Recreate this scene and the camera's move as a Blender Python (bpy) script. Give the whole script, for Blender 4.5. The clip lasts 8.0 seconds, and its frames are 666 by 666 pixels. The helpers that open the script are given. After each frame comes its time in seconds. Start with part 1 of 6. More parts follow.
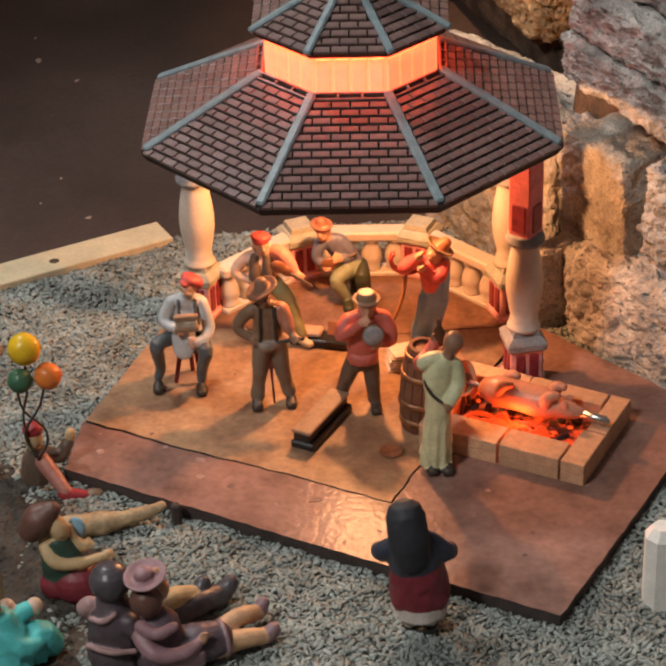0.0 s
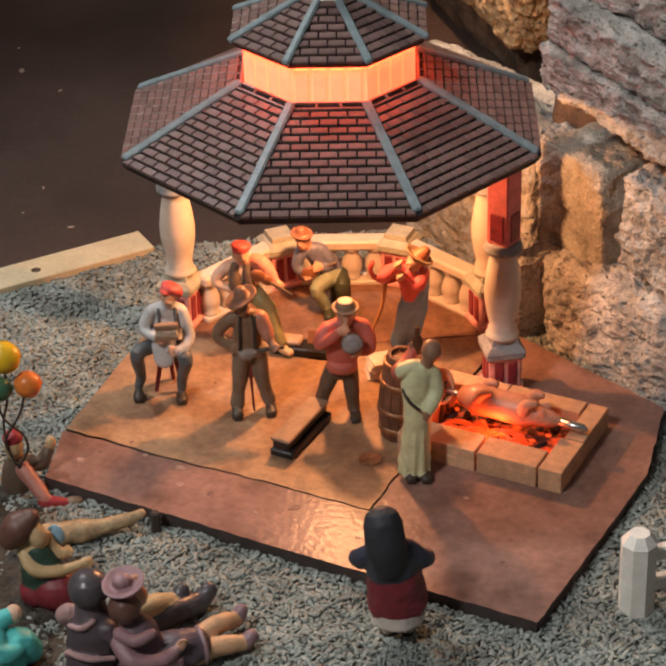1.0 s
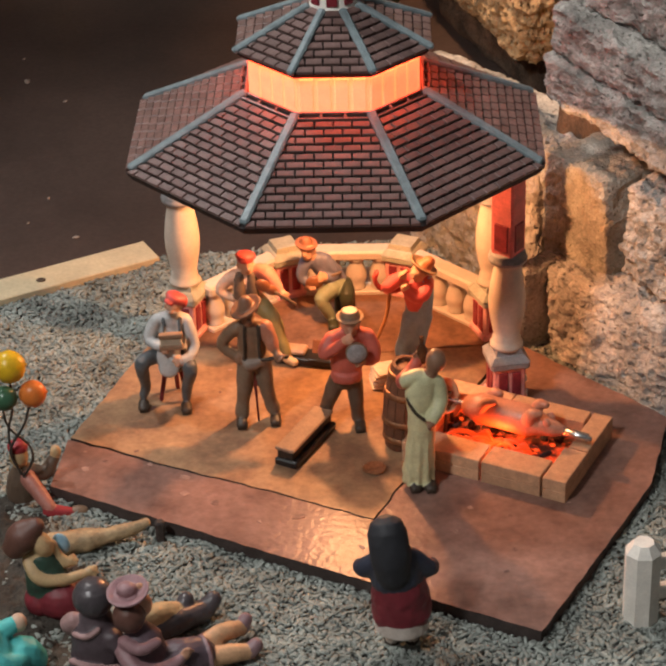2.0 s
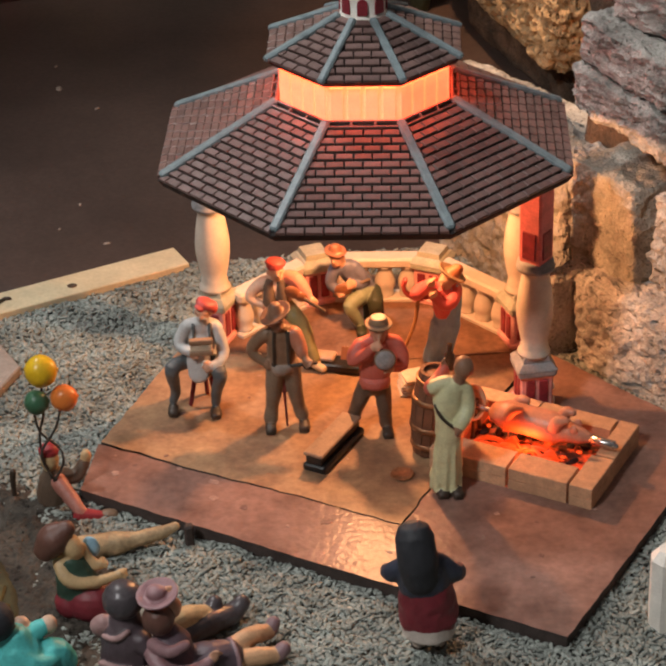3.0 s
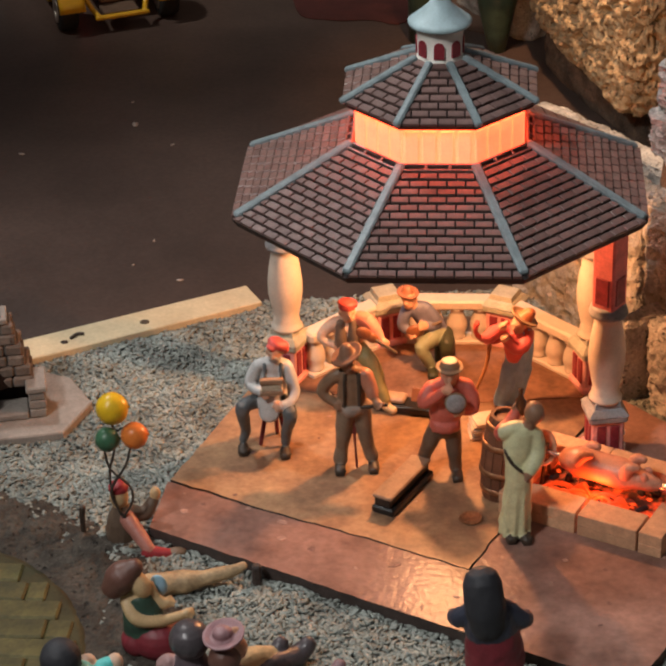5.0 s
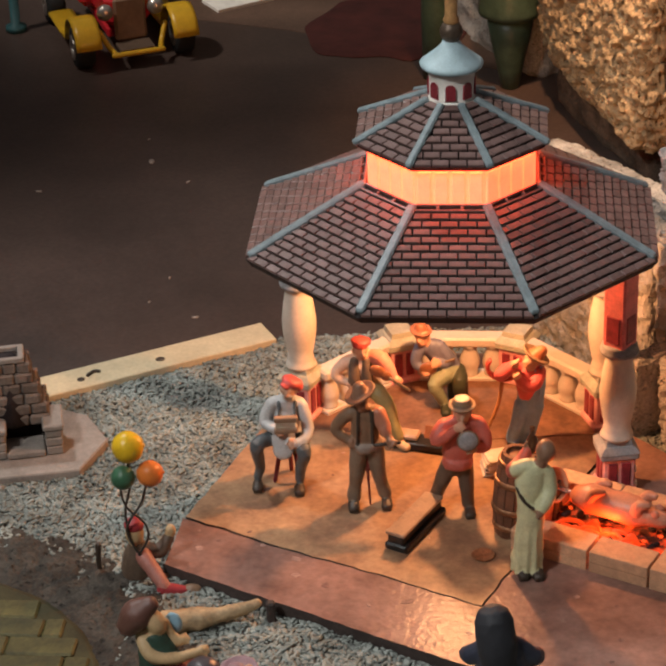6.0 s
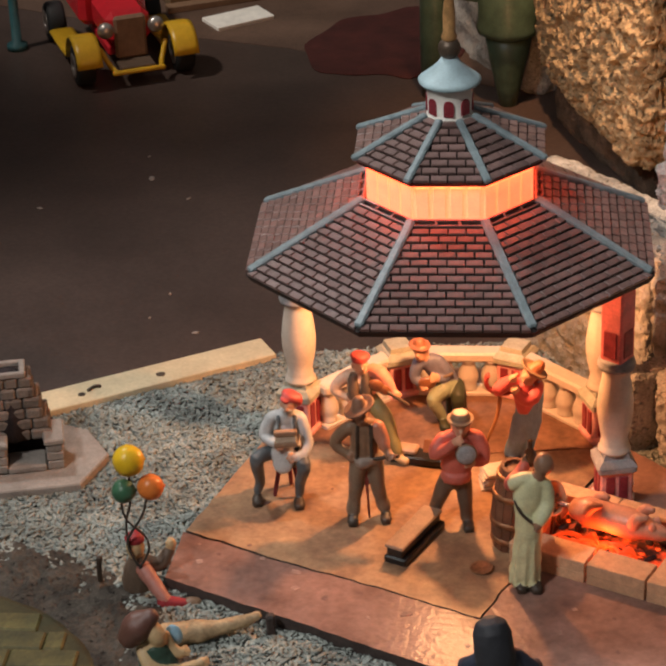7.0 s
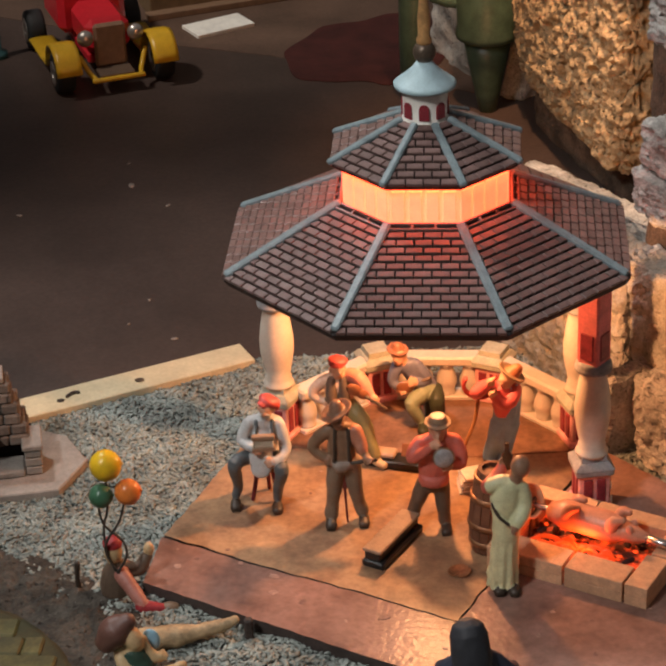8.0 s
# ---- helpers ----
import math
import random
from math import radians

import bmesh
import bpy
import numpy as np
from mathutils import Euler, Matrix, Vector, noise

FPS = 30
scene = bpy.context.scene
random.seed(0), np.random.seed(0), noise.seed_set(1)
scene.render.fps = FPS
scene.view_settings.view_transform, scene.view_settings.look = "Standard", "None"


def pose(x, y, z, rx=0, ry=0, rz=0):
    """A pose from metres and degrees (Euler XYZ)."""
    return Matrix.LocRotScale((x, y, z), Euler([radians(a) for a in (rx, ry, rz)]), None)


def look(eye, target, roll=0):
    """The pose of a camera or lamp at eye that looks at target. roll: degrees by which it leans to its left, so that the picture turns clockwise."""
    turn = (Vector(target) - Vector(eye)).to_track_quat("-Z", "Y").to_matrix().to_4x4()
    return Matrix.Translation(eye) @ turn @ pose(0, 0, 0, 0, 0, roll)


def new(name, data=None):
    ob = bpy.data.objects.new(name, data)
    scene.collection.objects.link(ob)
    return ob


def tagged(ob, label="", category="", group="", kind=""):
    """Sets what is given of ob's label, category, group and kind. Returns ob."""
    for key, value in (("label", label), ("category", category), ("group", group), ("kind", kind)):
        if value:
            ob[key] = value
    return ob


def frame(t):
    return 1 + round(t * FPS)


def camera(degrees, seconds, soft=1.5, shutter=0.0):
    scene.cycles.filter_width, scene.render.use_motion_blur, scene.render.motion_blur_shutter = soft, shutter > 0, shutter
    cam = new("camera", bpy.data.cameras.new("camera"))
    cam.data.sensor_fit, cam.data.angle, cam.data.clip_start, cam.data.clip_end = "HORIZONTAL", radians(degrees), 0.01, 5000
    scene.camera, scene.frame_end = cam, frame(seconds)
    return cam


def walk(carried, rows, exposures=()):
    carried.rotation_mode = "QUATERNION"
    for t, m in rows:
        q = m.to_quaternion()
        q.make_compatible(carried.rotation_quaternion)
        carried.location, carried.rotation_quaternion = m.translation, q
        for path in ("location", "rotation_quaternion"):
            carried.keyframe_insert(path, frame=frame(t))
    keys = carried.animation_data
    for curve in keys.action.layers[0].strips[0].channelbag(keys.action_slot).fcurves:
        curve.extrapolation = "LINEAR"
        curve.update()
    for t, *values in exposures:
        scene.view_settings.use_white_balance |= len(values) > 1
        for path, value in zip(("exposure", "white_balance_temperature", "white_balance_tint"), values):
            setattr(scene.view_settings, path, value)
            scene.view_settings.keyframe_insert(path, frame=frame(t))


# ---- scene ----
from mathutils.bvhtree import BVHTree

cam = camera(17.15, 8.0, soft=2.7)
PATH = [
    (0, (0.04279, -1.04735, 0.64493), (-0.01294, -0.02247, 0.02323), -1.874),
    (0.5, (0.04709, -1.04991, 0.64508), (-0.00611, -0.02380, 0.02518), -1.816),
    (1, (0.04880, -1.05231, 0.64686), (-0.00161, -0.02437, 0.02977), -1.730),
    (1.5, (0.04901, -1.05190, 0.64601), (-0.00162, -0.02218, 0.03192), -1.748),
    (3, (0.04837, -1.06291, 0.65025), (-0.01907, -0.02989, 0.04337), -1.851),
    (3.5, (0.04236, -1.06225, 0.65214), (-0.03730, -0.02906, 0.04702), -1.901),
    (4, (0.03698, -1.05974, 0.65160), (-0.05524, -0.02519, 0.05060), -1.922),
    (4.5, (0.03958, -1.05852, 0.65691), (-0.06153, -0.02306, 0.05892), -2.029),
    (4.7, (0.04383, -1.05897, 0.65363), (-0.05950, -0.02217, 0.05835), -1.893),
    (6, (0.05134, -1.06714, 0.66608), (-0.06450, -0.02193, 0.08805), -2.192),
    (6.5, (0.05197, -1.07091, 0.66686), (-0.06608, -0.02264, 0.09485), -2.206),
    (7, (0.05258, -1.07572, 0.66787), (-0.06340, -0.02548, 0.09906), -2.212),
    (7.5, (0.05439, -1.07601, 0.66655), (-0.05897, -0.02448, 0.09961), -2.253),
    (8, (0.05883, -1.07765, 0.66491), (-0.05097, -0.02409, 0.10105), -2.332),
]
walk(cam, [(t, look(e, a, r)) for t, e, a, r in PATH])

# ---- world and large lights ----
world = bpy.data.worlds.new("room_dark")
scene.world = world
world.use_nodes = True
world.node_tree.nodes["Background"].inputs[0].default_value = (1.0, 0.93, 0.92, 1)
world.node_tree.nodes["Background"].inputs[1].default_value = 0.13
scene.view_settings.exposure = 0.0


def lamp(name, kind, at, power, colour, size, target=None, cone=45):
    data = bpy.data.lights.new(name, kind)
    data.energy, data.color, data.shadow_soft_size = power, colour, size
    if kind == "SPOT":
        data.spot_size, data.spot_blend = radians(cone), 0.75
    ob = new(name, data)
    ob.matrix_basis = look(at, target) if target else Matrix.Translation(at)
    return ob


# Added fill spot that brightens the toy car and the far board.
lamp("far_fill_lamp", "SPOT", (-0.9, 0.3, 1.3), 54.0, (1.0, 0.93, 0.85), 0.06, (-0.19, 0.86, 0.0), 25)
lamp("gallery_lamp_top", "SPOT", (-0.8, 0.55, 1.6), 58.0, (1.0, 0.97, 0.94), 0.1, (0.0, -0.07, 0.0), 37)
lamp("gallery_lamp_front", "SPOT", (-0.7, -1.0, 1.38), 53.0, (1.0, 0.99, 0.98), 0.1, (-0.02, -0.1, 0.0), 38)
lamp("gazebo_bulb", "POINT", (0.0, 0.0, 0.132), 1.45, (1.0, 0.45, 0.18), 0.005)
lamp("ember_lamp", "POINT", (0.083, -0.092, 0.0095), 0.07, (1.0, 0.13, 0.022), 0.006)
lamp("wall_lamp", "SPOT", (0.02, 0.33, 0.56), 15.0, (1.0, 0.56, 0.30), 0.012, (0.13, 0.41, 0.16), 66)

# ---- materials ----
def mat(name, colour, rough=0.6, vary=0.25, scale=60.0, bump=0.15, fine=900.0, metal=0.0, spec=0.35, second=None, pits=0.0, pit_scale=250.0, rand=0.0, emit=0.0, emit_colour=None, island=0.0, crust=False):
    """A painted or mineral surface: broad blotches, fine grain, relief, and pits where asked."""
    m = bpy.data.materials.new(name)
    m.use_nodes = True
    nt = m.node_tree
    b = nt.nodes["Principled BSDF"]
    b.inputs["Roughness"].default_value = rough
    b.inputs["Metallic"].default_value = metal
    b.inputs["Specular IOR Level"].default_value = spec
    tc = nt.nodes.new("ShaderNodeTexCoord")

    def node(kind, **values):
        n = nt.nodes.new(kind)
        for k, v in values.items():
            n.inputs[k].default_value = v
        return n

    broad = node("ShaderNodeTexNoise", Scale=scale, Detail=6.0, Roughness=0.6)
    grain = node("ShaderNodeTexNoise", Scale=fine, Detail=3.0)
    nt.links.new(tc.outputs["Object"], broad.inputs["Vector"])
    nt.links.new(tc.outputs["Object"], grain.inputs["Vector"])
    ramp = nt.nodes.new("ShaderNodeValToRGB")
    lo = [c * (1 - vary) for c in colour]
    hi = [min(1, c * (1 + vary)) for c in colour] if second is None else second
    ramp.color_ramp.elements[0].color, ramp.color_ramp.elements[0].position = (*lo, 1), 0.32
    ramp.color_ramp.elements[1].color, ramp.color_ramp.elements[1].position = (*hi, 1), 0.68
    nt.links.new(broad.outputs["Fac"], ramp.inputs["Fac"])
    last = ramp.outputs["Color"]
    g = node("ShaderNodeMapRange")
    for k, v in zip(("From Min", "From Max", "To Min", "To Max"), (0.25, 0.75, 1 - vary * 0.6, 1 + vary * 0.6)):
        g.inputs[k].default_value = v
    nt.links.new(grain.outputs["Fac"], g.inputs["Value"])
    mul = nt.nodes.new("ShaderNodeVectorMath")
    mul.operation = "MULTIPLY"
    nt.links.new(last, mul.inputs[0])
    nt.links.new(g.outputs[0], mul.inputs[1])
    last = mul.outputs[0]
    if rand or island:
        src = nt.nodes.new("ShaderNodeObjectInfo").outputs["Random"] if rand else nt.nodes.new("ShaderNodeNewGeometry").outputs["Random Per Island"]
        r = node("ShaderNodeMapRange")
        r.inputs["To Min"].default_value, r.inputs["To Max"].default_value = 1 - (rand + island), 1 + (rand + island)
        nt.links.new(src, r.inputs["Value"])
        mul2 = nt.nodes.new("ShaderNodeVectorMath")
        mul2.operation = "MULTIPLY"
        nt.links.new(last, mul2.inputs[0])
        nt.links.new(r.outputs[0], mul2.inputs[1])
        last = mul2.outputs[0]
    height = grain.outputs["Fac"]
    if pits:
        vor = node("ShaderNodeTexVoronoi", Scale=pit_scale)
        warp = node("ShaderNodeTexNoise", Scale=pit_scale * 0.6, Detail=2.0)
        nt.links.new(tc.outputs["Object"], warp.inputs["Vector"])
        mixv = node("ShaderNodeVectorMath")
        mixv.operation = "MULTIPLY_ADD"
        mixv.inputs[1].default_value = (2.0 / pit_scale,) * 3
        nt.links.new(warp.outputs["Color"], mixv.inputs[0])
        nt.links.new(tc.outputs["Object"], mixv.inputs[2])
        nt.links.new(mixv.outputs[0], vor.inputs["Vector"])
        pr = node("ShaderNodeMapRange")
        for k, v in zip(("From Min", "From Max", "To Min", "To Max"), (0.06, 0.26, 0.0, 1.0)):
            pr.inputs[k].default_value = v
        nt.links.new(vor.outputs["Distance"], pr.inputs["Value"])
        add = node("ShaderNodeMath")
        add.operation = "MULTIPLY_ADD"
        add.inputs[1].default_value = pits
        nt.links.new(pr.outputs[0], add.inputs[0])
        nt.links.new(grain.outputs["Fac"], add.inputs[2])
        height = add.outputs[0]
        # Base colour drops to half inside the pits.
        pit_tone = node("ShaderNodeMapRange")
        pit_tone.inputs["To Min"].default_value = 0.5
        nt.links.new(pr.outputs[0], pit_tone.inputs["Value"])
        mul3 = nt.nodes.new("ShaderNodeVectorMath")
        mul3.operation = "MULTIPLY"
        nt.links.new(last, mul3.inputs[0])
        nt.links.new(pit_tone.outputs[0], mul3.inputs[1])
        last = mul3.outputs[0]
    nt.links.new(last, b.inputs["Base Color"])
    bp = node("ShaderNodeBump", Strength=min(1.0, bump), Distance=0.001 if not pits else 0.002)
    nt.links.new(height, bp.inputs["Height"])
    nt.links.new(bp.outputs["Normal"], b.inputs["Normal"])
    if emit:
        b.inputs["Emission Color"].default_value = (*(emit_colour or colour), 1)
        b.inputs["Emission Strength"].default_value = emit
        if crust:
            cr = node("ShaderNodeMapRange")
            for k, v in zip(("From Min", "From Max", "To Min", "To Max"), (0.48, 0.7, 0.0, emit)):
                cr.inputs[k].default_value = v
            nt.links.new(broad.outputs["Fac"], cr.inputs["Value"])
            nt.links.new(cr.outputs[0], b.inputs["Emission Strength"])
    return m


road_mat = mat("dark_board", (0.066, 0.044, 0.036), 0.42, 0.3, 7, 0.08, 300, spec=0.3)
earth_mat = mat("grey_earth", (0.13, 0.135, 0.125), 0.9, 0.4, 60, 0.5, 1200)
grit_mat = mat("grey_grit", (0.28, 0.305, 0.278), 0.95, 0.4, 25, 0.5, 2500, island=0.2, spec=0.15)
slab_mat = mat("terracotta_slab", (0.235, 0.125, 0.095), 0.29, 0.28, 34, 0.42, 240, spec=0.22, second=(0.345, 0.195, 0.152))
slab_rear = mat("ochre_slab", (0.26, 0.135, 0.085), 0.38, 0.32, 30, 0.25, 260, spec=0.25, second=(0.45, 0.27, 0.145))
slab_edge = mat("dark_edge", (0.06, 0.045, 0.04), 0.7, 0.3, 120, 0.4)
tile_mat = mat("roof_tile", (0.175, 0.108, 0.095), 0.34, 0.25, 150, 0.2, spec=0.5, rand=0.16)
# Lighter copy of roof_tile: far faces carry their stronger light in the colour.
tile_mat_lit = mat("roof_tile_far_lit", (0.21, 0.125, 0.105), 0.34, 0.25, 150, 0.2, spec=0.5, island=0.16)
under_mat = mat("roof_underlay", (0.03, 0.022, 0.021), 0.8, 0.3)
rib_mat = mat("ridge_paint", (0.21, 0.265, 0.28), 0.38, 0.22, 120, 0.15)
cream = mat("cream_plastic", (0.60, 0.51, 0.42), 0.45, 0.1, 80, 0.06)
stone_cap = mat("beige_cap", (0.40, 0.39, 0.31), 0.6, 0.2, 120, 0.15)
grey_cap = mat("grey_capital", (0.28, 0.27, 0.27), 0.55, 0.25, 120, 0.15)
red_panel = mat("red_panel", (0.27, 0.035, 0.045), 0.4, 0.3, 150, 0.15)
pink_panel = mat("pink_wash", (0.74, 0.34, 0.31), 0.5, 0.2, 120, 0.1)
post_pink = mat("pink_post", (0.78, 0.20, 0.19), 0.45, 0.2, 120, 0.1)
glow_panel = mat("lit_panel", (0.80, 0.60, 0.38), 0.5, 0.1, 100, 0.05, emit=3.7, emit_colour=(1.0, 0.072, 0.026))
strip_mat = mat("lit_strip", (0.85, 0.5, 0.3), 0.5, 0.1, 100, 0.05, emit=17.0, emit_colour=(1.0, 0.11, 0.035))
white_paint = mat("white_paint", (0.86, 0.82, 0.74), 0.45, 0.1, 100, 0.06)
blue_cap = mat("pale_blue_paint", (0.42, 0.56, 0.60), 0.4, 0.12, 120, 0.06)
dark_ball = mat("dark_brass", (0.12, 0.085, 0.06), 0.4, 0.3, 200, 0.1, metal=0.4)
gold = mat("gilt", (0.55, 0.30, 0.12), 0.4, 0.25, 200, 0.1, metal=0.3)
brick_mat = mat("fire_brick", (0.58, 0.33, 0.19), 0.8, 0.16, 160, 0.4, rand=0.14)
ember_mat = mat("embers", (0.12, 0.03, 0.015), 0.85, 0.5, 190, 0.5, emit=2.8, emit_colour=(1.0, 0.065, 0.008), crust=True)
flame_mat = mat("red_glow_clay", (0.5, 0.06, 0.02), 0.5, 0.4, 160, 0.2, emit=0.62, emit_colour=(1.0, 0.075, 0.009))
coal_mat = mat("coal", (0.03, 0.02, 0.02), 0.8, 0.4, 200, 0.5)
wood_mat = mat("pale_pine", (0.60, 0.49, 0.31), 0.6, 0.14, 40, 0.12, 400)
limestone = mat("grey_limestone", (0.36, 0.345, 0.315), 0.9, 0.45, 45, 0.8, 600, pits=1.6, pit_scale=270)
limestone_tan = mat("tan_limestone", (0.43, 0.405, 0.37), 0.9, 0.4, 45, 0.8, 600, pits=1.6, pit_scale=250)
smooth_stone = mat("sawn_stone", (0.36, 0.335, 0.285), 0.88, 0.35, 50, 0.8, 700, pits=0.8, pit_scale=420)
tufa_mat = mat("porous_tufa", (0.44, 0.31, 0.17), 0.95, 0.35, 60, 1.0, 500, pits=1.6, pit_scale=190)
# Brown stone with the shade of the wall recesses put into its colour.
recess_shade_mat = mat("brown_recess_shade", (0.11, 0.07, 0.045), 0.9, 0.5, 60, 0.7, 500, pits=0.8, pit_scale=220)
black_mat = mat("black_lacquer", (0.018, 0.017, 0.017), 0.35, 0.3)
lid_mat = mat("brown_lid", (0.30, 0.19, 0.12), 0.5, 0.2, 100)
brass = mat("old_brass", (0.33, 0.16, 0.08), 0.4, 0.3, 300, metal=0.5)
steel = mat("steel_rod", (0.55, 0.52, 0.5), 0.25, 0.15, 300, metal=0.9)


# ---- building helpers; lengths in centimetres ----
CM = 0.01


class Shape:
    """Collects faces of one mesh; every face carries a material slot."""

    def __init__(self):
        self.v, self.f, self.m, self.s = [], [], [], []
        self.fold = 0.0

    def add(self, verts, faces, slot=0, smooth=True):
        n = len(self.v)
        self.v += [tuple(p) for p in verts]
        for f in faces:
            self.f.append([i + n for i in f])
            self.m.append(slot)
            self.s.append(smooth)

    def box(self, c, size, rot=None, bev=0.05, slot=0):
        """A chamfered box."""
        h = [s / 2 for s in size]
        b = min(bev, min(h) * 0.9)
        pts, idx = [], {}
        for sx in (-1, 1):
            for sy in (-1, 1):
                for sz in (-1, 1):
                    for ax in range(3):
                        p = [sx * (h[0] - b), sy * (h[1] - b), sz * (h[2] - b)]
                        p[ax] = (sx, sy, sz)[ax] * h[ax]
                        idx[(sx, sy, sz, ax)] = len(pts)
                        pts.append(Vector(p))
        faces = []
        for ax in range(3):
            o = [a for a in range(3) if a != ax]
            for s in (-1, 1):
                q = []
                for a, b2 in ((-1, -1), (1, -1), (1, 1), (-1, 1)):
                    k = [0, 0, 0]
                    k[ax], k[o[0]], k[o[1]] = s, a, b2
                    q.append(idx[(*k, ax)])
                faces.append(q if (s > 0) == (ax != 1) else q[::-1])
        for ax in range(3):
            o = [a for a in range(3) if a != ax]
            for a in (-1, 1):
                for b2 in (-1, 1):
                    k0, k1 = [0] * 3, [0] * 3
                    k0[ax], k1[ax] = -1, 1
                    k0[o[0]] = k1[o[0]] = a
                    k0[o[1]] = k1[o[1]] = b2
                    faces.append([idx[(*k0, o[0])], idx[(*k1, o[0])], idx[(*k1, o[1])], idx[(*k0, o[1])]])
        for sx in (-1, 1):
            for sy in (-1, 1):
                for sz in (-1, 1):
                    faces.append([idx[(sx, sy, sz, a)] for a in range(3)])
        m = rot.to_matrix() if rot else Matrix.Identity(3)
        self.add([m @ p + Vector(c) for p in pts], faces, slot, False)
        return self

    def limb(self, pts, radii, seg=12, slot=0, flat=1.0, fold=None):
        """A tapered round limb through points, with rounded ends; fold: depth of creases."""
        fold = self.fold if fold is None else fold
        C = [Vector(p) for p in pts]
        R = list(radii) if hasattr(radii, "__len__") else [radii] * len(C)
        P, rr = [], []
        for i in range(len(C) - 1):
            a, b = C[max(i - 1, 0)], C[min(i + 2, len(C) - 1)]
            n = max(2, int((C[i + 1] - C[i]).length / 0.22)) if fold else 3
            for k in range(n):
                f = k / n
                h = ((-f + 2 * f * f - f ** 3) * a + (2 - 5 * f * f + 3 * f ** 3) * C[i] + (f + 4 * f * f - 3 * f ** 3) * C[i + 1] + (f ** 3 - f * f) * b) / 2
                P.append(h)
                g = f * f * (3 - 2 * f)
                rr.append(R[i] * (1 - g) + R[i + 1] * g)
        P.append(C[-1])
        rr.append(R[-1])
        d0, d1 = (P[0] - P[1]).normalized(), (P[-1] - P[-2]).normalized()
        P2 = [P[0] + d0 * rr[0] * 0.8, P[0] + d0 * rr[0] * 0.5] + P + [P[-1] + d1 * rr[-1] * 0.5, P[-1] + d1 * rr[-1] * 0.8]
        r2 = [rr[0] * 0.35, rr[0] * 0.8] + rr + [rr[-1] * 0.8, rr[-1] * 0.35]
        verts, faces = [], []
        side = None
        for i, p in enumerate(P2):
            t = (P2[min(i + 1, len(P2) - 1)] - P2[max(i - 1, 0)]).normalized()
            if side is None:
                side = t.orthogonal().normalized()
                if flat != 1.0:
                    side = Vector((1, 0, 0))
            side = (side - t * side.dot(t)).normalized()
            up = t.cross(side)
            for k in range(seg):
                a = 2 * math.pi * k / seg
                q = p + (side * math.cos(a) + up * math.sin(a) * flat) * r2[i]
                if fold:
                    q += (q - p) * fold * (noise.noise(q * 1.7 + Vector((7, 1, 3))) + 0.6 * noise.noise(Vector((q.x * 2.2, q.y * 2.2, q.z * 2.6))))
                verts.append(q)
        n = len(P2)
        for i in range(n - 1):
            for k in range(seg):
                k2 = (k + 1) % seg
                faces.append([i * seg + k, i * seg + k2, (i + 1) * seg + k2, (i + 1) * seg + k])
        faces.append([k for k in range(seg)][::-1])
        faces.append([(n - 1) * seg + k for k in range(seg)])
        self.add(verts, faces, slot)
        return self

    def ball(self, c, r, slot=0, rot=None, seg=16, rings=10, rough=0.0):
        r = r if hasattr(r, "__len__") else (r, r, r)
        m = rot.to_matrix() if rot else Matrix.Identity(3)
        verts, faces = [], []
        for i in range(rings + 1):
            th = math.pi * i / rings
            for k in range(seg):
                a = 2 * math.pi * k / seg
                p = Vector((math.sin(th) * math.cos(a) * r[0], math.sin(th) * math.sin(a) * r[1], math.cos(th) * r[2]))
                if rough:
                    p *= 1 + rough * noise.noise(p * 1.7 + Vector(c))
                verts.append(m @ p + Vector(c))
        for i in range(rings):
            for k in range(seg):
                k2 = (k + 1) % seg
                faces.append([i * seg + k, (i + 1) * seg + k, (i + 1) * seg + k2, i * seg + k2])
        self.add(verts, faces, slot)
        return self

    def lathe(self, profile, c=(0, 0, 0), seg=20, slot=0, smooth=True, turn=0.0, rot=None):
        m = rot.to_matrix() if rot else Matrix.Identity(3)
        verts, faces = [], []
        for r, z in profile:
            for k in range(seg):
                a = 2 * math.pi * (k + turn) / seg
                verts.append(m @ Vector((r * math.cos(a), r * math.sin(a), z)) + Vector(c))
        n = len(profile)
        for i in range(n - 1):
            for k in range(seg):
                k2 = (k + 1) % seg
                faces.append([i * seg + k, i * seg + k2, (i + 1) * seg + k2, (i + 1) * seg + k])
        faces.append(list(range(seg))[::-1])
        faces.append([(n - 1) * seg + k for k in range(seg)])
        self.add(verts, faces, slot, smooth)
        return self

    def prism(self, poly, z0, z1, slot=0, bev=0.0, side_slot=None):
        """An upright prism; its upper rim is chamfered by bev."""
        n = len(poly)
        cx, cy = sum(p[0] for p in poly) / n, sum(p[1] for p in poly) / n
        top = []
        for x, y in poly:
            d = math.hypot(x - cx, y - cy)
            top.append((x - (x - cx) / d * bev, y - (y - cy) / d * bev))
        side = slot if side_slot is None else side_slot
        rows = [[(x, y, z0) for x, y in poly], [(x, y, z1 - bev) for x, y in poly], [(x, y, z1) for x, y in top]]
        verts = rows[0] + rows[1] + rows[2]
        for i in (0, 1):
            self.add(rows[i] + rows[i + 1], [[k, (k + 1) % n, n + (k + 1) % n, n + k] for k in range(n)], side if i == 0 else slot, False)
        self.add(rows[2], [list(range(n))], slot, False)
        self.add(rows[0], [list(range(n))[::-1]], side, False)
        return self

    def tube(self, pts, r, seg=8, slot=0):
        return self.limb(pts, r, seg, slot)

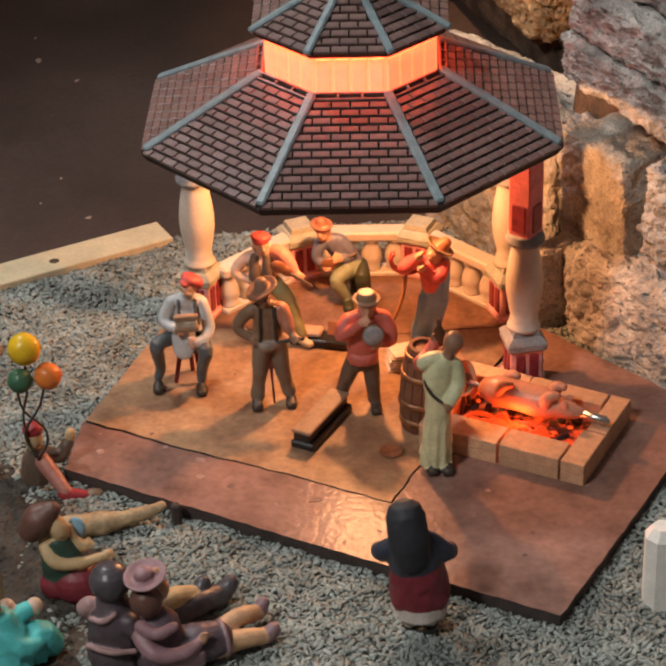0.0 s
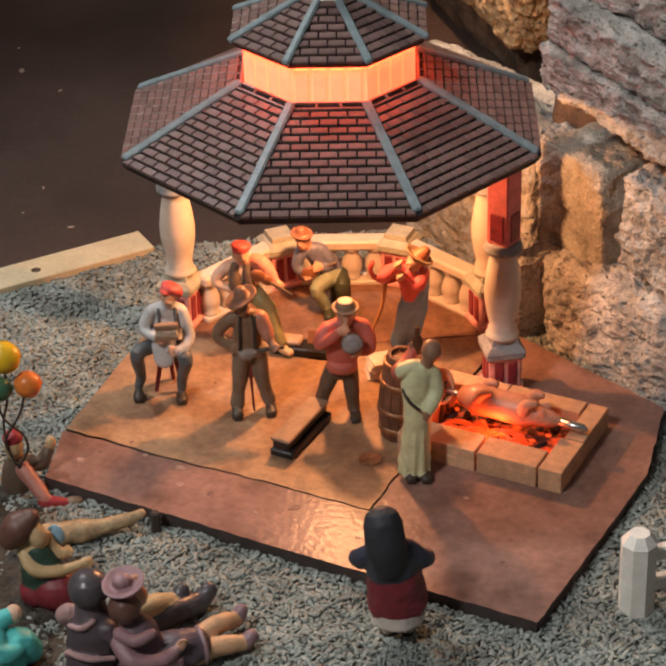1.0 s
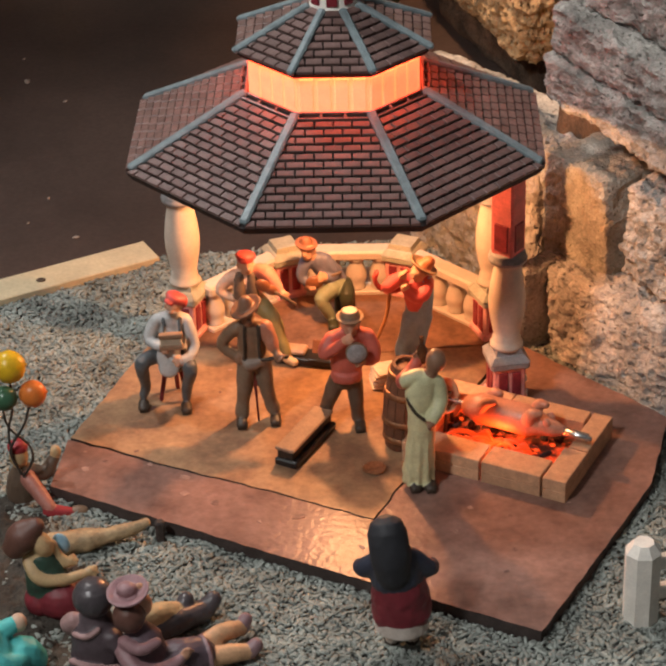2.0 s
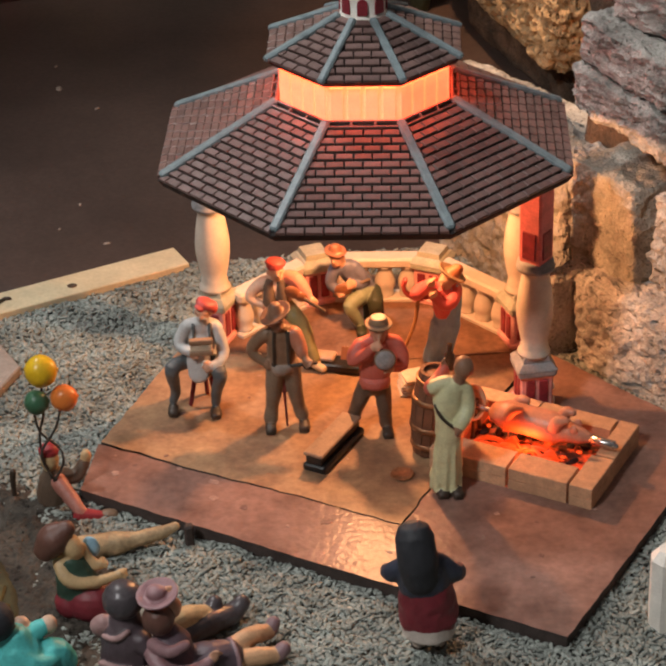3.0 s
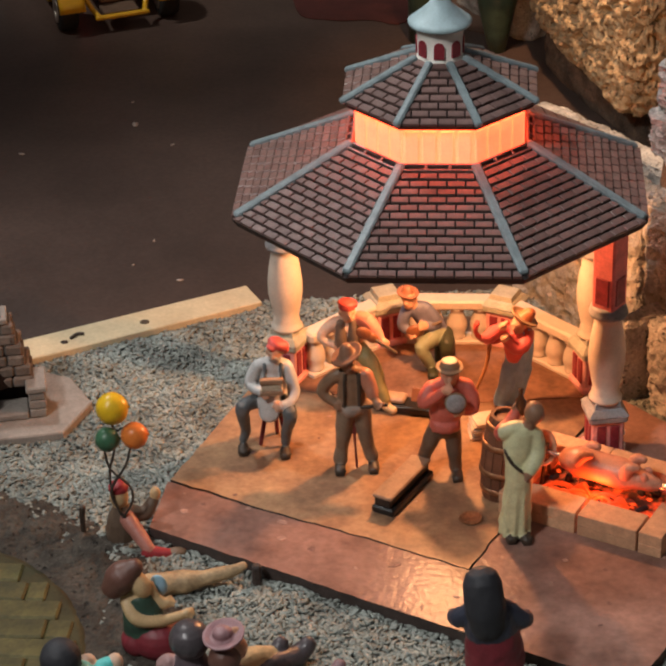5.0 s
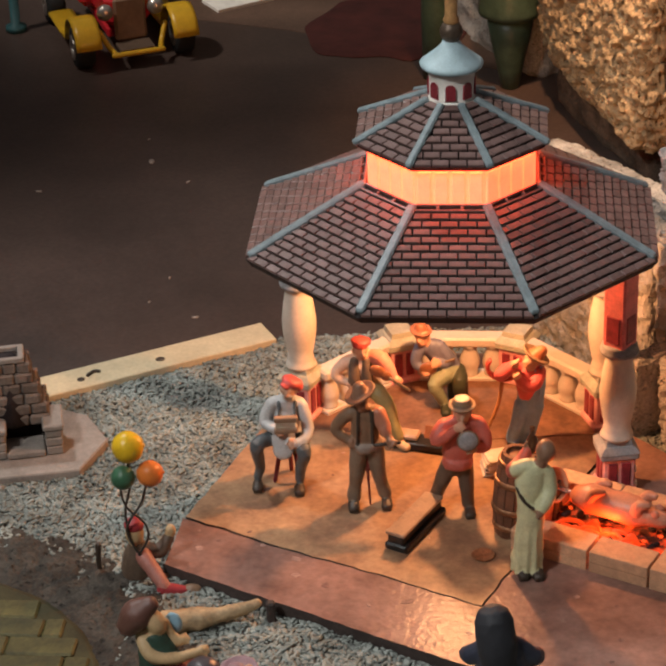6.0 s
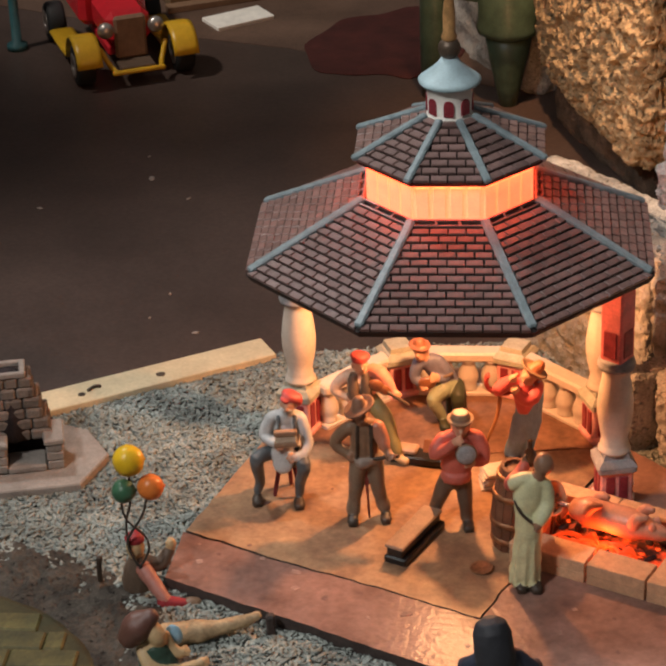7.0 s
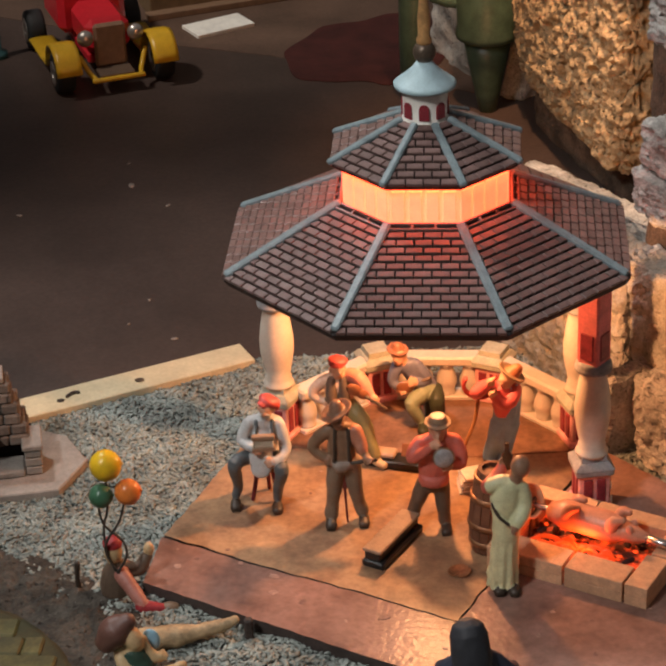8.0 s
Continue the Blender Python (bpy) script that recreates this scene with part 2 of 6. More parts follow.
    def mesh(self, name, materials):
        me = bpy.data.meshes.new(name)
        me.from_pydata([(x * CM, y * CM, z * CM) for x, y, z in self.v], [], self.f)
        for m in (materials if isinstance(materials, (list, tuple)) else [materials]):
            me.materials.append(m)
        me.polygons.foreach_set("material_index", self.m)
        me.polygons.foreach_set("use_smooth", self.s)
        bm = bmesh.new()
        bm.from_mesh(me)
        bmesh.ops.recalc_face_normals(bm, faces=bm.faces)
        bm.to_mesh(me)
        bm.free()
        me.update()
        return me


def part(name, shape, material, parent, label="", at=(0, 0, 0), turn=None):
    """One mesh under a thing or under one of its parts."""
    ob = new(name, shape if isinstance(shape, bpy.types.Mesh) else shape.mesh(name, material))
    ob.parent = parent
    ob.location = [c * CM for c in at]
    if turn:
        ob.rotation_euler = turn
    return tagged(ob, label)


def thing(name, at, rz, label, category, group="", kind=""):
    """An Empty at the base of a thing of several parts."""
    ob = new(name)
    ob.empty_display_size = 0.01
    ob.matrix_basis = pose(at[0] * CM, at[1] * CM, at[2] * CM, 0, 0, rz)
    return tagged(ob, label, category, group, kind)


def single(name, shape, material, at, rz, label, category, group="", kind="", turn=None):
    """A thing that is one mesh."""
    ob = new(name, shape.mesh(name, material))
    ob.matrix_basis = pose(at[0] * CM, at[1] * CM, at[2] * CM, turn[0] if turn else 0, turn[1] if turn else 0, rz)
    return tagged(ob, label, category, group, kind)


def ang(*degrees):
    return Euler([radians(d) for d in degrees])


def rock(name, at, size, rz, material, label, seed, n=40, rough=0.12, freq=0.5, power=5.0, pock=0.0, turn=None, group="wall stones", strata=1.0):
    """A rough squared block: a rounded cube with broken faces."""
    s = Shape()
    off = Vector((seed * 7.3, seed * 3.1, seed * 5.7))
    ids = {}
    verts, faces = [], []

    def vert(i, j, k):
        key = (i, j, k)
        if key not in ids:
            p = Vector((2 * i / n - 1, 2 * j / n - 1, 2 * k / n - 1))
            r = (abs(p.x) ** power + abs(p.y) ** power + abs(p.z) ** power) ** (1 / power)
            q = p / r
            w = Vector((q.x * size[0] / 2, q.y * size[1] / 2, q.z * size[2] / 2))
            a = Vector((w.x * 0.7, w.y * 0.7, w.z * strata)) * freq + off
            d = (noise.fractal(a, 0.5, 2.2, 7) * 0.6 - abs(noise.noise(a * 1.6)) * 0.8) * rough * min(size)
            if pock:
                d -= pock * max(0.0, noise.noise(w * 1.3 + off) - 0.05) + pock * 0.8 * max(0.0, noise.noise(w * 2.9 - off) - 0.08)
            nrm = Vector((abs(p.x) ** (power - 1) * math.copysign(1, p.x) / size[0], abs(p.y) ** (power - 1) * math.copysign(1, p.y) / size[1], abs(p.z) ** (power - 1) * math.copysign(1, p.z) / size[2])).normalized()
            ids[key] = len(verts)
            verts.append(w + nrm * d)
        return ids[key]

    for a in range(n):
        for b in range(n):
            for side in (0, n):
                for ax in range(3):
                    def key(u, v):
                        k = [0, 0, 0]
                        k[ax], k[(ax + 1) % 3], k[(ax + 2) % 3] = side, u, v
                        return vert(*k)
                    q = [key(a, b), key(a + 1, b), key(a + 1, b + 1), key(a, b + 1)]
                    faces.append(q if side else q[::-1])
    s.add(verts, faces)
    return single(name, s, material, at, rz, label, "stone block", group, turn=turn)


# ---- ground and road ----
ground = Shape()
ground.box((0, 60, -1.6), (900, 900, 1.0), bev=0.0)
single("ground", ground, road_mat, (0, 0, 0), 0, "dark brown matte board under the model village", "ground", kind="structure")
room = Shape()
for c, size in (((0, 400, 100), (900, 6, 220)), ((0, -400, 100), (900, 6, 220)), ((-400, 0, 100), (6, 900, 220)), ((400, 0, 100), (6, 900, 220))):
    s_wall = Shape()
    s_wall.box(c, size, bev=0.0)
    single("wall_room", s_wall, mat("room_paint", (0.25, 0.2, 0.16), 0.8), (0, 0, 0), 0, "plain dim wall of the room around the display", "wall", kind="structure")

BED = [(-32, -46), (32, -46), (32, 4), (12.5, 4), (5.6, 16.5), (-12.2, 14.0), (-21.6, 8.4), (-30, 3.5), (-40, -2)]


def inside(x, y, poly):
    hit = False
    for (x0, y0), (x1, y1) in zip(poly, poly[1:] + poly[:1]):
        if (y0 > y) != (y1 > y) and x < (x1 - x0) * (y - y0) / (y1 - y0) + x0:
            hit = not hit
    return hit


bed = Shape()
bed.prism(BED, -1.1, -0.75, bev=0.05)
single("gravel_bed", bed, earth_mat, (0, 0, 0), 0, "grey earth bed under the scattered grit", "ground", kind="structure")

# ---- terracotta slabs ----
REAR = [(-14.35, -7.25), (-8.7, -10.0), (-3.5, -12.2), (2.0, -14.75), (3.5, -11.3), (5.6, -6.0), (9.6, 2.6), (8.6, 8.5), (3.5, 11.5), (-4.5, 11.3), (-10.0, 6.0)]
FRONT = [(-14.8, -11.8), (-2.0, -18.1), (10.0, -23.75), (13.2, -17.6), (16.2, -11.5), (17.6, -5.4), (9.8, 2.4), (5.69, -6.06), (3.6, -11.36), (2.06, -14.88), (-3.5, -12.3), (-8.72, -10.13), (-14.45, -7.4)]


def ragged(poly):
    """The same outline with a chipped, uneven edge."""
    out = []
    for i, ((x0, y0), (x1, y1)) in enumerate(zip(poly, poly[1:] + poly[:1])):
        n = max(1, int(math.hypot(x1 - x0, y1 - y0) / 0.45))
        for k in range(n):
            x, y = x0 + (x1 - x0) * k / n, y0 + (y1 - y0) * k / n
            out.append((x + 0.09 * noise.noise((x * 1.1, y * 1.1, 5.0)), y + 0.09 * noise.noise((x * 1.1, y * 1.1, 8.0))))
    return out


slabs = []
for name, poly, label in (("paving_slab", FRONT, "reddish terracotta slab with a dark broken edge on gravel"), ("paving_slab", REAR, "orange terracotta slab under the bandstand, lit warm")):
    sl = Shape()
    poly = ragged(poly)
    # Slot 1 makes the slab sides near-black, much darker than the tops.
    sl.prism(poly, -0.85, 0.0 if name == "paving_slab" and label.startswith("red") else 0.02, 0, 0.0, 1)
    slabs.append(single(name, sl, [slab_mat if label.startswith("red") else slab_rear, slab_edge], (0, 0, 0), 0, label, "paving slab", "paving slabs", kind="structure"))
rnd = random.Random(21)
flake_mats = [mat("pale_flake", (0.36, 0.215, 0.165), 0.5, 0.3, 90, 0.4), mat("dull_flake", (0.19, 0.10, 0.08), 0.5, 0.3, 90, 0.4)]
kept = []
for i in range(46):
    if i < 40:
        f, g = rnd.random(), rnd.uniform(0.06, 0.94)
        x, y = -14.0 + 23.4 * f + 3.0 * g * f, -11.4 - 11.2 * f + 4.2 * g + 6 * g * f
        if not inside(x, y, FRONT):
            continue
        owner, z = slabs[0], 0.0
    else:
        x, y, owner, z = rnd.uniform(-12, 2), rnd.uniform(-9.5, 0), slabs[1], 0.02
        if not inside(x, y, REAR):
            continue
    r, off = rnd.choice((0.08, 0.1, 0.14, 0.2)), rnd.uniform(0, 50)
    if any(math.hypot(x - a, y - b) < 1.2 for a, b in kept):
        continue
    kept.append((x, y))
    s = Shape()
    s.prism([(r * (1.6 if i % 3 else 1.1) * (1 + 0.7 * noise.noise((math.cos(a) * 1.3, math.sin(a) * 1.3, off))) * math.cos(a), r * (1 + 0.7 * noise.noise((math.cos(a) * 1.3, math.sin(a) * 1.3, off + 9))) * math.sin(a)) for a in [2 * math.pi * k / 16 for k in range(16)]], 0, 0.022, bev=0.01)
    part("flake", s, flake_mats[i % 2], owner, at=(x, y, z), turn=(0, 0, off))

# ---- bandstand ----
A8 = [radians(-111.5 + 45 * k) for k in range(8)]


def octo(r, k, z):
    a = A8[k % 8]
    return Vector((r * math.cos(a), r * math.sin(a), z))


stand = thing("bandstand", (0, 0, 0), 0, "octagonal toy bandstand with tiled double roof and lit lantern", "gazebo")


s = Shape()
s.prism([(-9.6, 2.45), (-4.5, 1.62), (2.0, 1.35), (9.1, 2.3), (8.4, 8.3), (3.5, 11.2), (-4.4, 11.0), (-9.4, 6.2)], 0.024, 0.075, bev=0.02)
part("floor_plate", s, mat("brown_floor", (0.19, 0.092, 0.052), 0.5, 0.35, 45, 0.3, 320, spec=0.3, second=(0.27, 0.135, 0.08)), stand, "worn reddish-brown floor plate")


def roof_core(r0, z0, r1, z1, drop):
    """Closed underlay of one roof tier."""
    s = Shape()
    rings = [(r0, z0), (r1, z1), (r1, z1 - 0.25), (r0 - 0.3, z0 - drop)]
    verts = [octo(r, k, z) for r, z in rings for k in range(8)]
    faces = []
    for i in range(4):
        j = (i + 1) % 4
        for k in range(8):
            k2 = (k + 1) % 8
            faces.append([i * 8 + k, i * 8 + k2, j * 8 + k2, j * 8 + k])
    s.add(verts, faces, 0, False)
    return s


ROOF = dict(r0=11.58, z0=14.42, r1=4.80, z1=17.6)
CROWN = dict(r0=5.36, z0=19.95, r1=1.2, z1=21.75)
lower_roof = part("lower_roof", roof_core(drop=0.42, **ROOF), under_mat, stand, "wide lower roof of brown tiles")
upper_roof = part("upper_roof", roof_core(drop=0.3, **CROWN), under_mat, stand, "small upper roof of brown tiles")

for tier, owner in ((ROOF, lower_roof), (CROWN, upper_roof)):
    for k in range(8):
        a, b = octo(tier["r0"] - (0.16 if tier is ROOF else -0.12), k, tier["z0"] + (0.23 if tier is ROOF else 0.1)), octo(tier["r1"] + 0.1, k, tier["z1"] + 0.12)
        d = (b - a)
        w = 0.5 if tier is ROOF else 0.42
        s = Shape()
        q = d.to_track_quat("Y", "Z")
        s.box((0, 0, 0), (w, d.length, 0.34), bev=0.1)
        ob = part("ridge_bar", s, rib_mat, owner, "worn blue-grey ridge bar")
        ob.matrix_basis = Matrix.LocRotScale((a + b) / 2 * CM, q, None)

# lantern ring of lit panels
for k in range(8):
    a, b = octo(4.62, k, 0), octo(4.62, k + 1, 0)
    mid, w = (a + b) / 2, (b - a).length
    s = Shape()
    s.box((0, 0.1, 18.5), (w, 0.25, 2.5), bev=0.02)
    for i in range(4):
        s.box(((i - 1.5) * w / 4, -0.05, 18.5), (w / 4 - 0.18, 0.14, 1.9), bev=0.05)
    lit = Shape()
    lit.box((0, -0.28, 19.70), (w * 1.02, 0.26, 0.14), bev=0.04)
    part("light_strip", lit, strip_mat, stand, "glowing strip under the upper eave", turn=ang(0, 0, math.degrees(A8[k]) + 22.5 + 90), at=(mid.x, mid.y, 0))
    part("lantern_panel", s, glow_panel, stand, "glowing cream lantern panel", turn=ang(0, 0, math.degrees(A8[k]) + 22.5 + 90), at=(mid.x, mid.y, 0))

# cupola
s = Shape()
s.lathe([(1.35, 21.5), (1.32, 21.75), (1.18, 21.85), (1.2, 23.1), (1.3, 23.35), (1.3, 23.5)], seg=24)
cupola = part("cupola", s, white_paint, stand, "white round cupola drum")
for k in range(8):
    a = radians(-90 + 45 * k)
    s = Shape()
    pts = [(-0.27, 0.0), (0.27, 0.0), (0.27, 0.62)] + [(0.27 * math.cos(radians(t)), 0.62 + 0.27 * math.sin(radians(t))) for t in range(30, 180, 30)] + [(-0.27, 0.62)]
    n = len(pts)
    s.add([(x, -0.06, z) for x, z in pts] + [(x, 0.12, z) for x, z in pts], [list(range(n)), list(range(n, 2 * n))] + [[i, (i + 1) % n, n + (i + 1) % n, n + i] for i in range(n)], 0, False)
    part("window", s, red_panel, cupola, "red arched window", at=(1.19 * math.cos(a), 1.19 * math.sin(a), 22.02), turn=(0, 0, a + math.pi / 2))
s = Shape()
s.lathe([(1.25, 23.4), (1.62, 23.55), (1.66, 23.72), (1.5, 23.85), (1.0, 24.25), (0.62, 24.6), (0.42, 24.9)], seg=28)
part("cap", s, blue_cap, stand, "pale blue bell-shaped cap")
s = Shape()
s.ball((0, 0, 25.4), (0.6, 0.6, 0.62), 0)
s.lathe([(0.3, 24.7), (0.34, 24.9), (0.26, 25.0)], seg=16)
part("ball", s, dark_ball, stand, "dark brown ball finial")
s = Shape()
s.lathe([(0.36, 25.8), (0.42, 26.05), (0.32, 26.3), (0.33, 27.3), (0.26, 28.0), (0.24, 28.3), (0.16, 29.5), (0.05, 31.5)], seg=14)
part("spike", s, gold, stand, "gilt spike")


def column(k, shaft=True):
    """Pedestal, cap, bulging shaft, ring and red upper post at one corner."""
    p = octo(9.2, k, 0) + Vector({2: (0.42, 0.1, 0), 6: (-0.5, 0.55, 0)}.get(k, (0, 0, 0)))
    turn = (0, 0, radians(12) if k == 2 else A8[k] + math.pi / 2)
    s = Shape()
    s.box((0, 0, 1.15), (1.75, 1.75, 2.3), bev=0.08)
    s.box((0, 0, 0.2), (2.05, 2.05, 0.4), bev=0.1)
    ped = part("pedestal", s, pink_panel, stand, at=p, turn=turn)
    for i in range(4):
        s = Shape()
        for x in (-0.36, 0.36):
            s.box((x, -0.9, 1.3), (0.5, 0.12, 1.5), bev=0.04)
        part("inset", s, red_panel, ped, "red inset panel", turn=(0, 0, i * math.pi / 2))
    s = Shape()
    s.box((0, 0, 2.5), (2.15, 2.15, 0.5), bev=0.12)
    s.lathe([(1.55, 2.7), (1.2, 3.0), (1.05, 3.05), (0.95, 3.35)], seg=4, smooth=False, turn=0.5)
    part("pedestal_cap", s, grey_cap if k == 2 else stone_cap, stand, "stepped grey-beige cap", at=p, turn=turn)
    if shaft:
        s = Shape()
        s.lathe([(0.88, 3.3), (0.9, 3.5), (0.74, 3.62), (0.78, 3.85), (0.7, 4.0), (0.84, 4.7), (0.98, 5.6), (1.0, 6.3), (0.9, 7.2), (0.76, 8.0), (0.7, 8.35), (0.8, 8.45)], seg=24)
        part("shaft", s, cream, stand, "cream bulging column shaft", at=p)
        s = Shape()
        s.lathe([(0.72, 8.4), (1.02, 8.55), (1.05, 8.75), (0.9, 8.85), (0.98, 9.0), (0.7, 9.1)], seg=20)
        part("ring", s, grey_cap, stand, "grey moulded ring", at=p)
        s = Shape()
        s.box((0, 0, 11.7), (1.35, 1.35, 5.4), bev=0.1)
        post = part("post", s, post_pink, stand, "pinkish upper post", at=p, turn=(0, 0, radians(55)) if k == 2 else turn)
        for i in range(4):
            s = Shape()
            s.box((0, -0.68, 10.1), (0.85, 0.12, 1.6), bev=0.05)
            part("inset", s, red_panel, post, "red inset panel", turn=(0, 0, i * math.pi / 2))


for k, shaft in ((2, True), (3, True), (4, False), (5, False), (6, True)):
    column(k, shaft)

# balustrade between the pedestals at the back
for k in (3, 4, 5):
    a, b = octo(9.2, k, 0), octo(9.2, k + 1, 0)
    mid, d = (a + b) / 2, b - a
    turn = (0, 0, math.atan2(d.y, d.x))
    s = Shape()
    s.box((0, 0, 2.62), (d.length - 1.6, 1.15, 0.62), bev=0.12)
    part("handrail", s, cream, stand, "broad cream handrail", at=mid, turn=turn)
    s = Shape()
    s.box((0, 0, 0.15), (d.length - 1.6, 1.2, 0.3), bev=0.06)
    part("plinth", s, cream, stand, at=mid, turn=turn)
    s = Shape()
    s.lathe([(0.5, 0.28), (0.55, 0.42), (0.46, 0.5), (0.62, 0.95), (0.62, 1.3), (0.42, 1.9), (0.36, 2.1), (0.5, 2.2), (0.5, 2.34)], seg=14)
    me = s.mesh("baluster", cream)
    for i in range(4):
        f = (i - 1.5) * 1.38
        part("baluster", me, None, stand, at=mid + d.normalized() * f, turn=turn)

# ---- stone wall ----
L0, LD, LN = Vector((5.0, 16.0)), Vector((0.534, -0.845)), Vector((0.845, 0.534))


def on_wall(s, depth, z):
    p = L0 + LD * s + LN * depth
    return (p.x, p.y, z)


rock("wall_stone", (19.3, -1.1, 1.8), (17, 7.5, 7.6), -51, limestone_tan, "pitted tan limestone block at the foot of the wall", 1, 120, 0.05, 1.0, 11, 0.22, turn=(0, -6, 0), strata=0.8)
rock("wall_stone", on_wall(14.6, 3.0, 7.2), (6.6, 6, 6.6), -60, smooth_stone, "squared pale sandstone block standing upright in the wall", 2, 70, 0.04, 0.7, 16, 0.1, turn=(0, -5, 0))
rock("wall_stone", on_wall(23.4, 2.6, 8.9), (8.2, 6, 5.8), -57, limestone, "rough grey limestone block in the wall", 3, 90, 0.07, 0.8, 12, 0.2)
rock("wall_stone", on_wall(20.6, 3.7, 14.6), (18.8, 7.5, 2.7), -55, limestone, "flat grey limestone slab with cracks in the wall", 4, 130, 0.13, 0.7, 12, 0.2, turn=(0, 2, 0))
rock("wall_stone", on_wall(20.6, 3.7, 17.35), (18.6, 7.3, 2.8), -58, limestone, "long grey limestone slab with a pocked face", 5, 130, 0.13, 0.7, 12, 0.2, turn=(0, 2, 0))
rock("wall_stone", on_wall(21.2, 5.0, 21.0), (17.8, 7, 4.4), -57, limestone, "grey limestone block high in the wall", 6, 120, 0.09, 0.7, 12, 0.2)
rock("wall_stone", on_wall(20.4, 4.2, 25.8), (18.8, 7, 5.0), -57, limestone, "grey limestone block near the top of the wall", 7, 110, 0.09, 0.7, 12, 0.2)
rock("wall_stone", on_wall(2.6, 2.3, 3.4), (9.4, 6, 9.4), -57, smooth_stone, "tan limestone block behind the bandstand", 8, 80, 0.05, 0.9, 12, 0.2, strata=0.8)
rock("wall_stone", on_wall(9.2, 2.6, 3.8), (4.4, 5.4, 10.0), -60, limestone_tan, "narrow rough tan stone beside the bandstand post", 13, 70, 0.09, 0.9, 7, 0.25)
rock("wall_stone", (11.5, 4.4, 1.4), (1.5, 4.4, 6.6), -57, limestone_tan, "thin upright stone wedged at the wall foot", 14, 60, 0.12, 0.9, 6, 0.2, turn=(4, 3, 0))
# Dark filler stones: the shade in the gaps is in their colour.
rock("wall_stone", on_wall(16.0, 9.0, 15.0), (22, 8, 33), -57, recess_shade_mat, "brown stone deep in the wall joints, coloured dark for their shade", 9, 40, 0.03, 0.5, 9)
rock("wall_stone", (13.5, 45.0, 1.5), (24, 8, 6.0), -66, recess_shade_mat, "brown stone under the tufa, coloured dark for the shade there", 12, 40, 0.05, 0.5, 9)
rock("tufa_block", (11.4, 45.5, 17.0), (24, 9, 30), -70, tufa_mat, "large porous golden tufa block", 10, 190, 0.05, 0.5, 7, 1.5)
rock("wall_stone", (10.0, 35.05, 0.5), (15.5, 2.2, 2.0), -48, limestone, "low grey limestone ledge below the tufa", 11, 80, 0.1, 0.6, 7, 0.2)

# ---- fire pit of bricks ----
pit = thing("fire_pit", (8.9, -8.42, 0), -25, "rectangular brick fire pit with glowing embers on the slab", "fire pit")
PW, PD, PH = 9.2, 6.8, 1.25
s = Shape()
s.box((-0.1, 0.25, 0.12), (PW - 1.9, PD - 2.6, 0.24), bev=0.02)
part("hearth", s, mat("ember_bed", (0.10, 0.03, 0.015), 0.9, 0.5, 120, 0.5, emit=1.5, emit_colour=(1.0, 0.06, 0.008), crust=True), pit, "glowing ash bed")
BR = [(-2.35, -2.55, 4.4, 1.7), (1.6, -2.55, 3.3, 1.7), (3.98, -1.85, 1.3, 3.1), (4.05, 1.6, 1.1, 3.6), (-2.75, 2.8, 3.7, 1.2), (1.25, 2.8, 4.3, 1.2), (-4.1, 0.25, 1.0, 3.8)]
for x, y, w, d in BR:
    s = Shape()
    s.box((0, 0, 0.29), (w - 0.05, d - 0.05, 0.58), bev=0.02)
    part("brick", s, brick_mat, pit, at=(x, y, 0))
    s = Shape()
    s.box((0, 0, PH - 0.33), (w - 0.04, d - 0.04, 0.66), bev=0.04)
    part("brick", s, brick_mat, pit, at=(x, y, 0))
rnd = random.Random(3)
for i in range(30):
    s = Shape()
    s.ball((0, 0, 0), (rnd.uniform(0.25, 0.6), rnd.uniform(0.16, 0.3), rnd.uniform(0.1, 0.2)), 0, ang(rnd.uniform(0, 90), 0, rnd.uniform(0, 180)), 8, 6, 0.5)
    part("ember", s, ember_mat if rnd.random() < 0.6 else coal_mat, pit, at=(rnd.uniform(-3.3, 2.8), rnd.uniform(-1.5, 1.9), rnd.uniform(0.25, 0.42)))
for i in range(16):
    s = Shape()
    w = rnd.uniform(0.45, 0.95)
    s.limb(((-w, 0, 0), (-w * 0.3, 0.12, rnd.uniform(0.2, 0.45)), (w * 0.5, 0.05, rnd.uniform(0.15, 0.4)), (w, -0.1, -0.05)), (0.06, 0.14, 0.12, 0.04), 8, flat=0.6)
    part("flame", s, flame_mat, pit, "curled red-orange flame piece", at=(rnd.uniform(-3.0, 2.0), rnd.uniform(-1.5, -0.3), rnd.uniform(0.38, 0.55)), turn=ang(0, rnd.uniform(-15, 15), rnd.uniform(-40, 60)))

# ---- plank ----
s = Shape()
s.box((0, 0, 0), (36, 2.45, 0.9), bev=0.05)
plank = thing("plank", (-27.9, 5.25, -0.65), 30.2, "pale pine edging plank with two nail holes beside gravel", "plank")
part("board", s, wood_mat, plank)


# ---- paints of the small figures ----
def paint(name, colour, rough=0.45, vary=0.16):
    return mat(name, colour, rough, vary, 130, 0.12, 1100, spec=0.4)


skin = paint("skin_paint", (0.56, 0.30, 0.19))
tan_skin = paint("brown_skin_paint", (0.28, 0.15, 0.09))
pale_skin = paint("pale_skin_paint", (0.66, 0.45, 0.32))
pale_cloth = paint("pale_grey_cloth", (0.50, 0.50, 0.49))
grey_cloth = paint("slate_cloth", (0.105, 0.115, 0.12))
red_cloth = paint("red_cloth", (0.43, 0.065, 0.055))
coral_cloth = paint("coral_cloth", (0.50, 0.12, 0.085))
brown_cloth = paint("brown_cloth", (0.21, 0.125, 0.075))
dark_cloth = paint("dark_brown_cloth", (0.12, 0.08, 0.055))
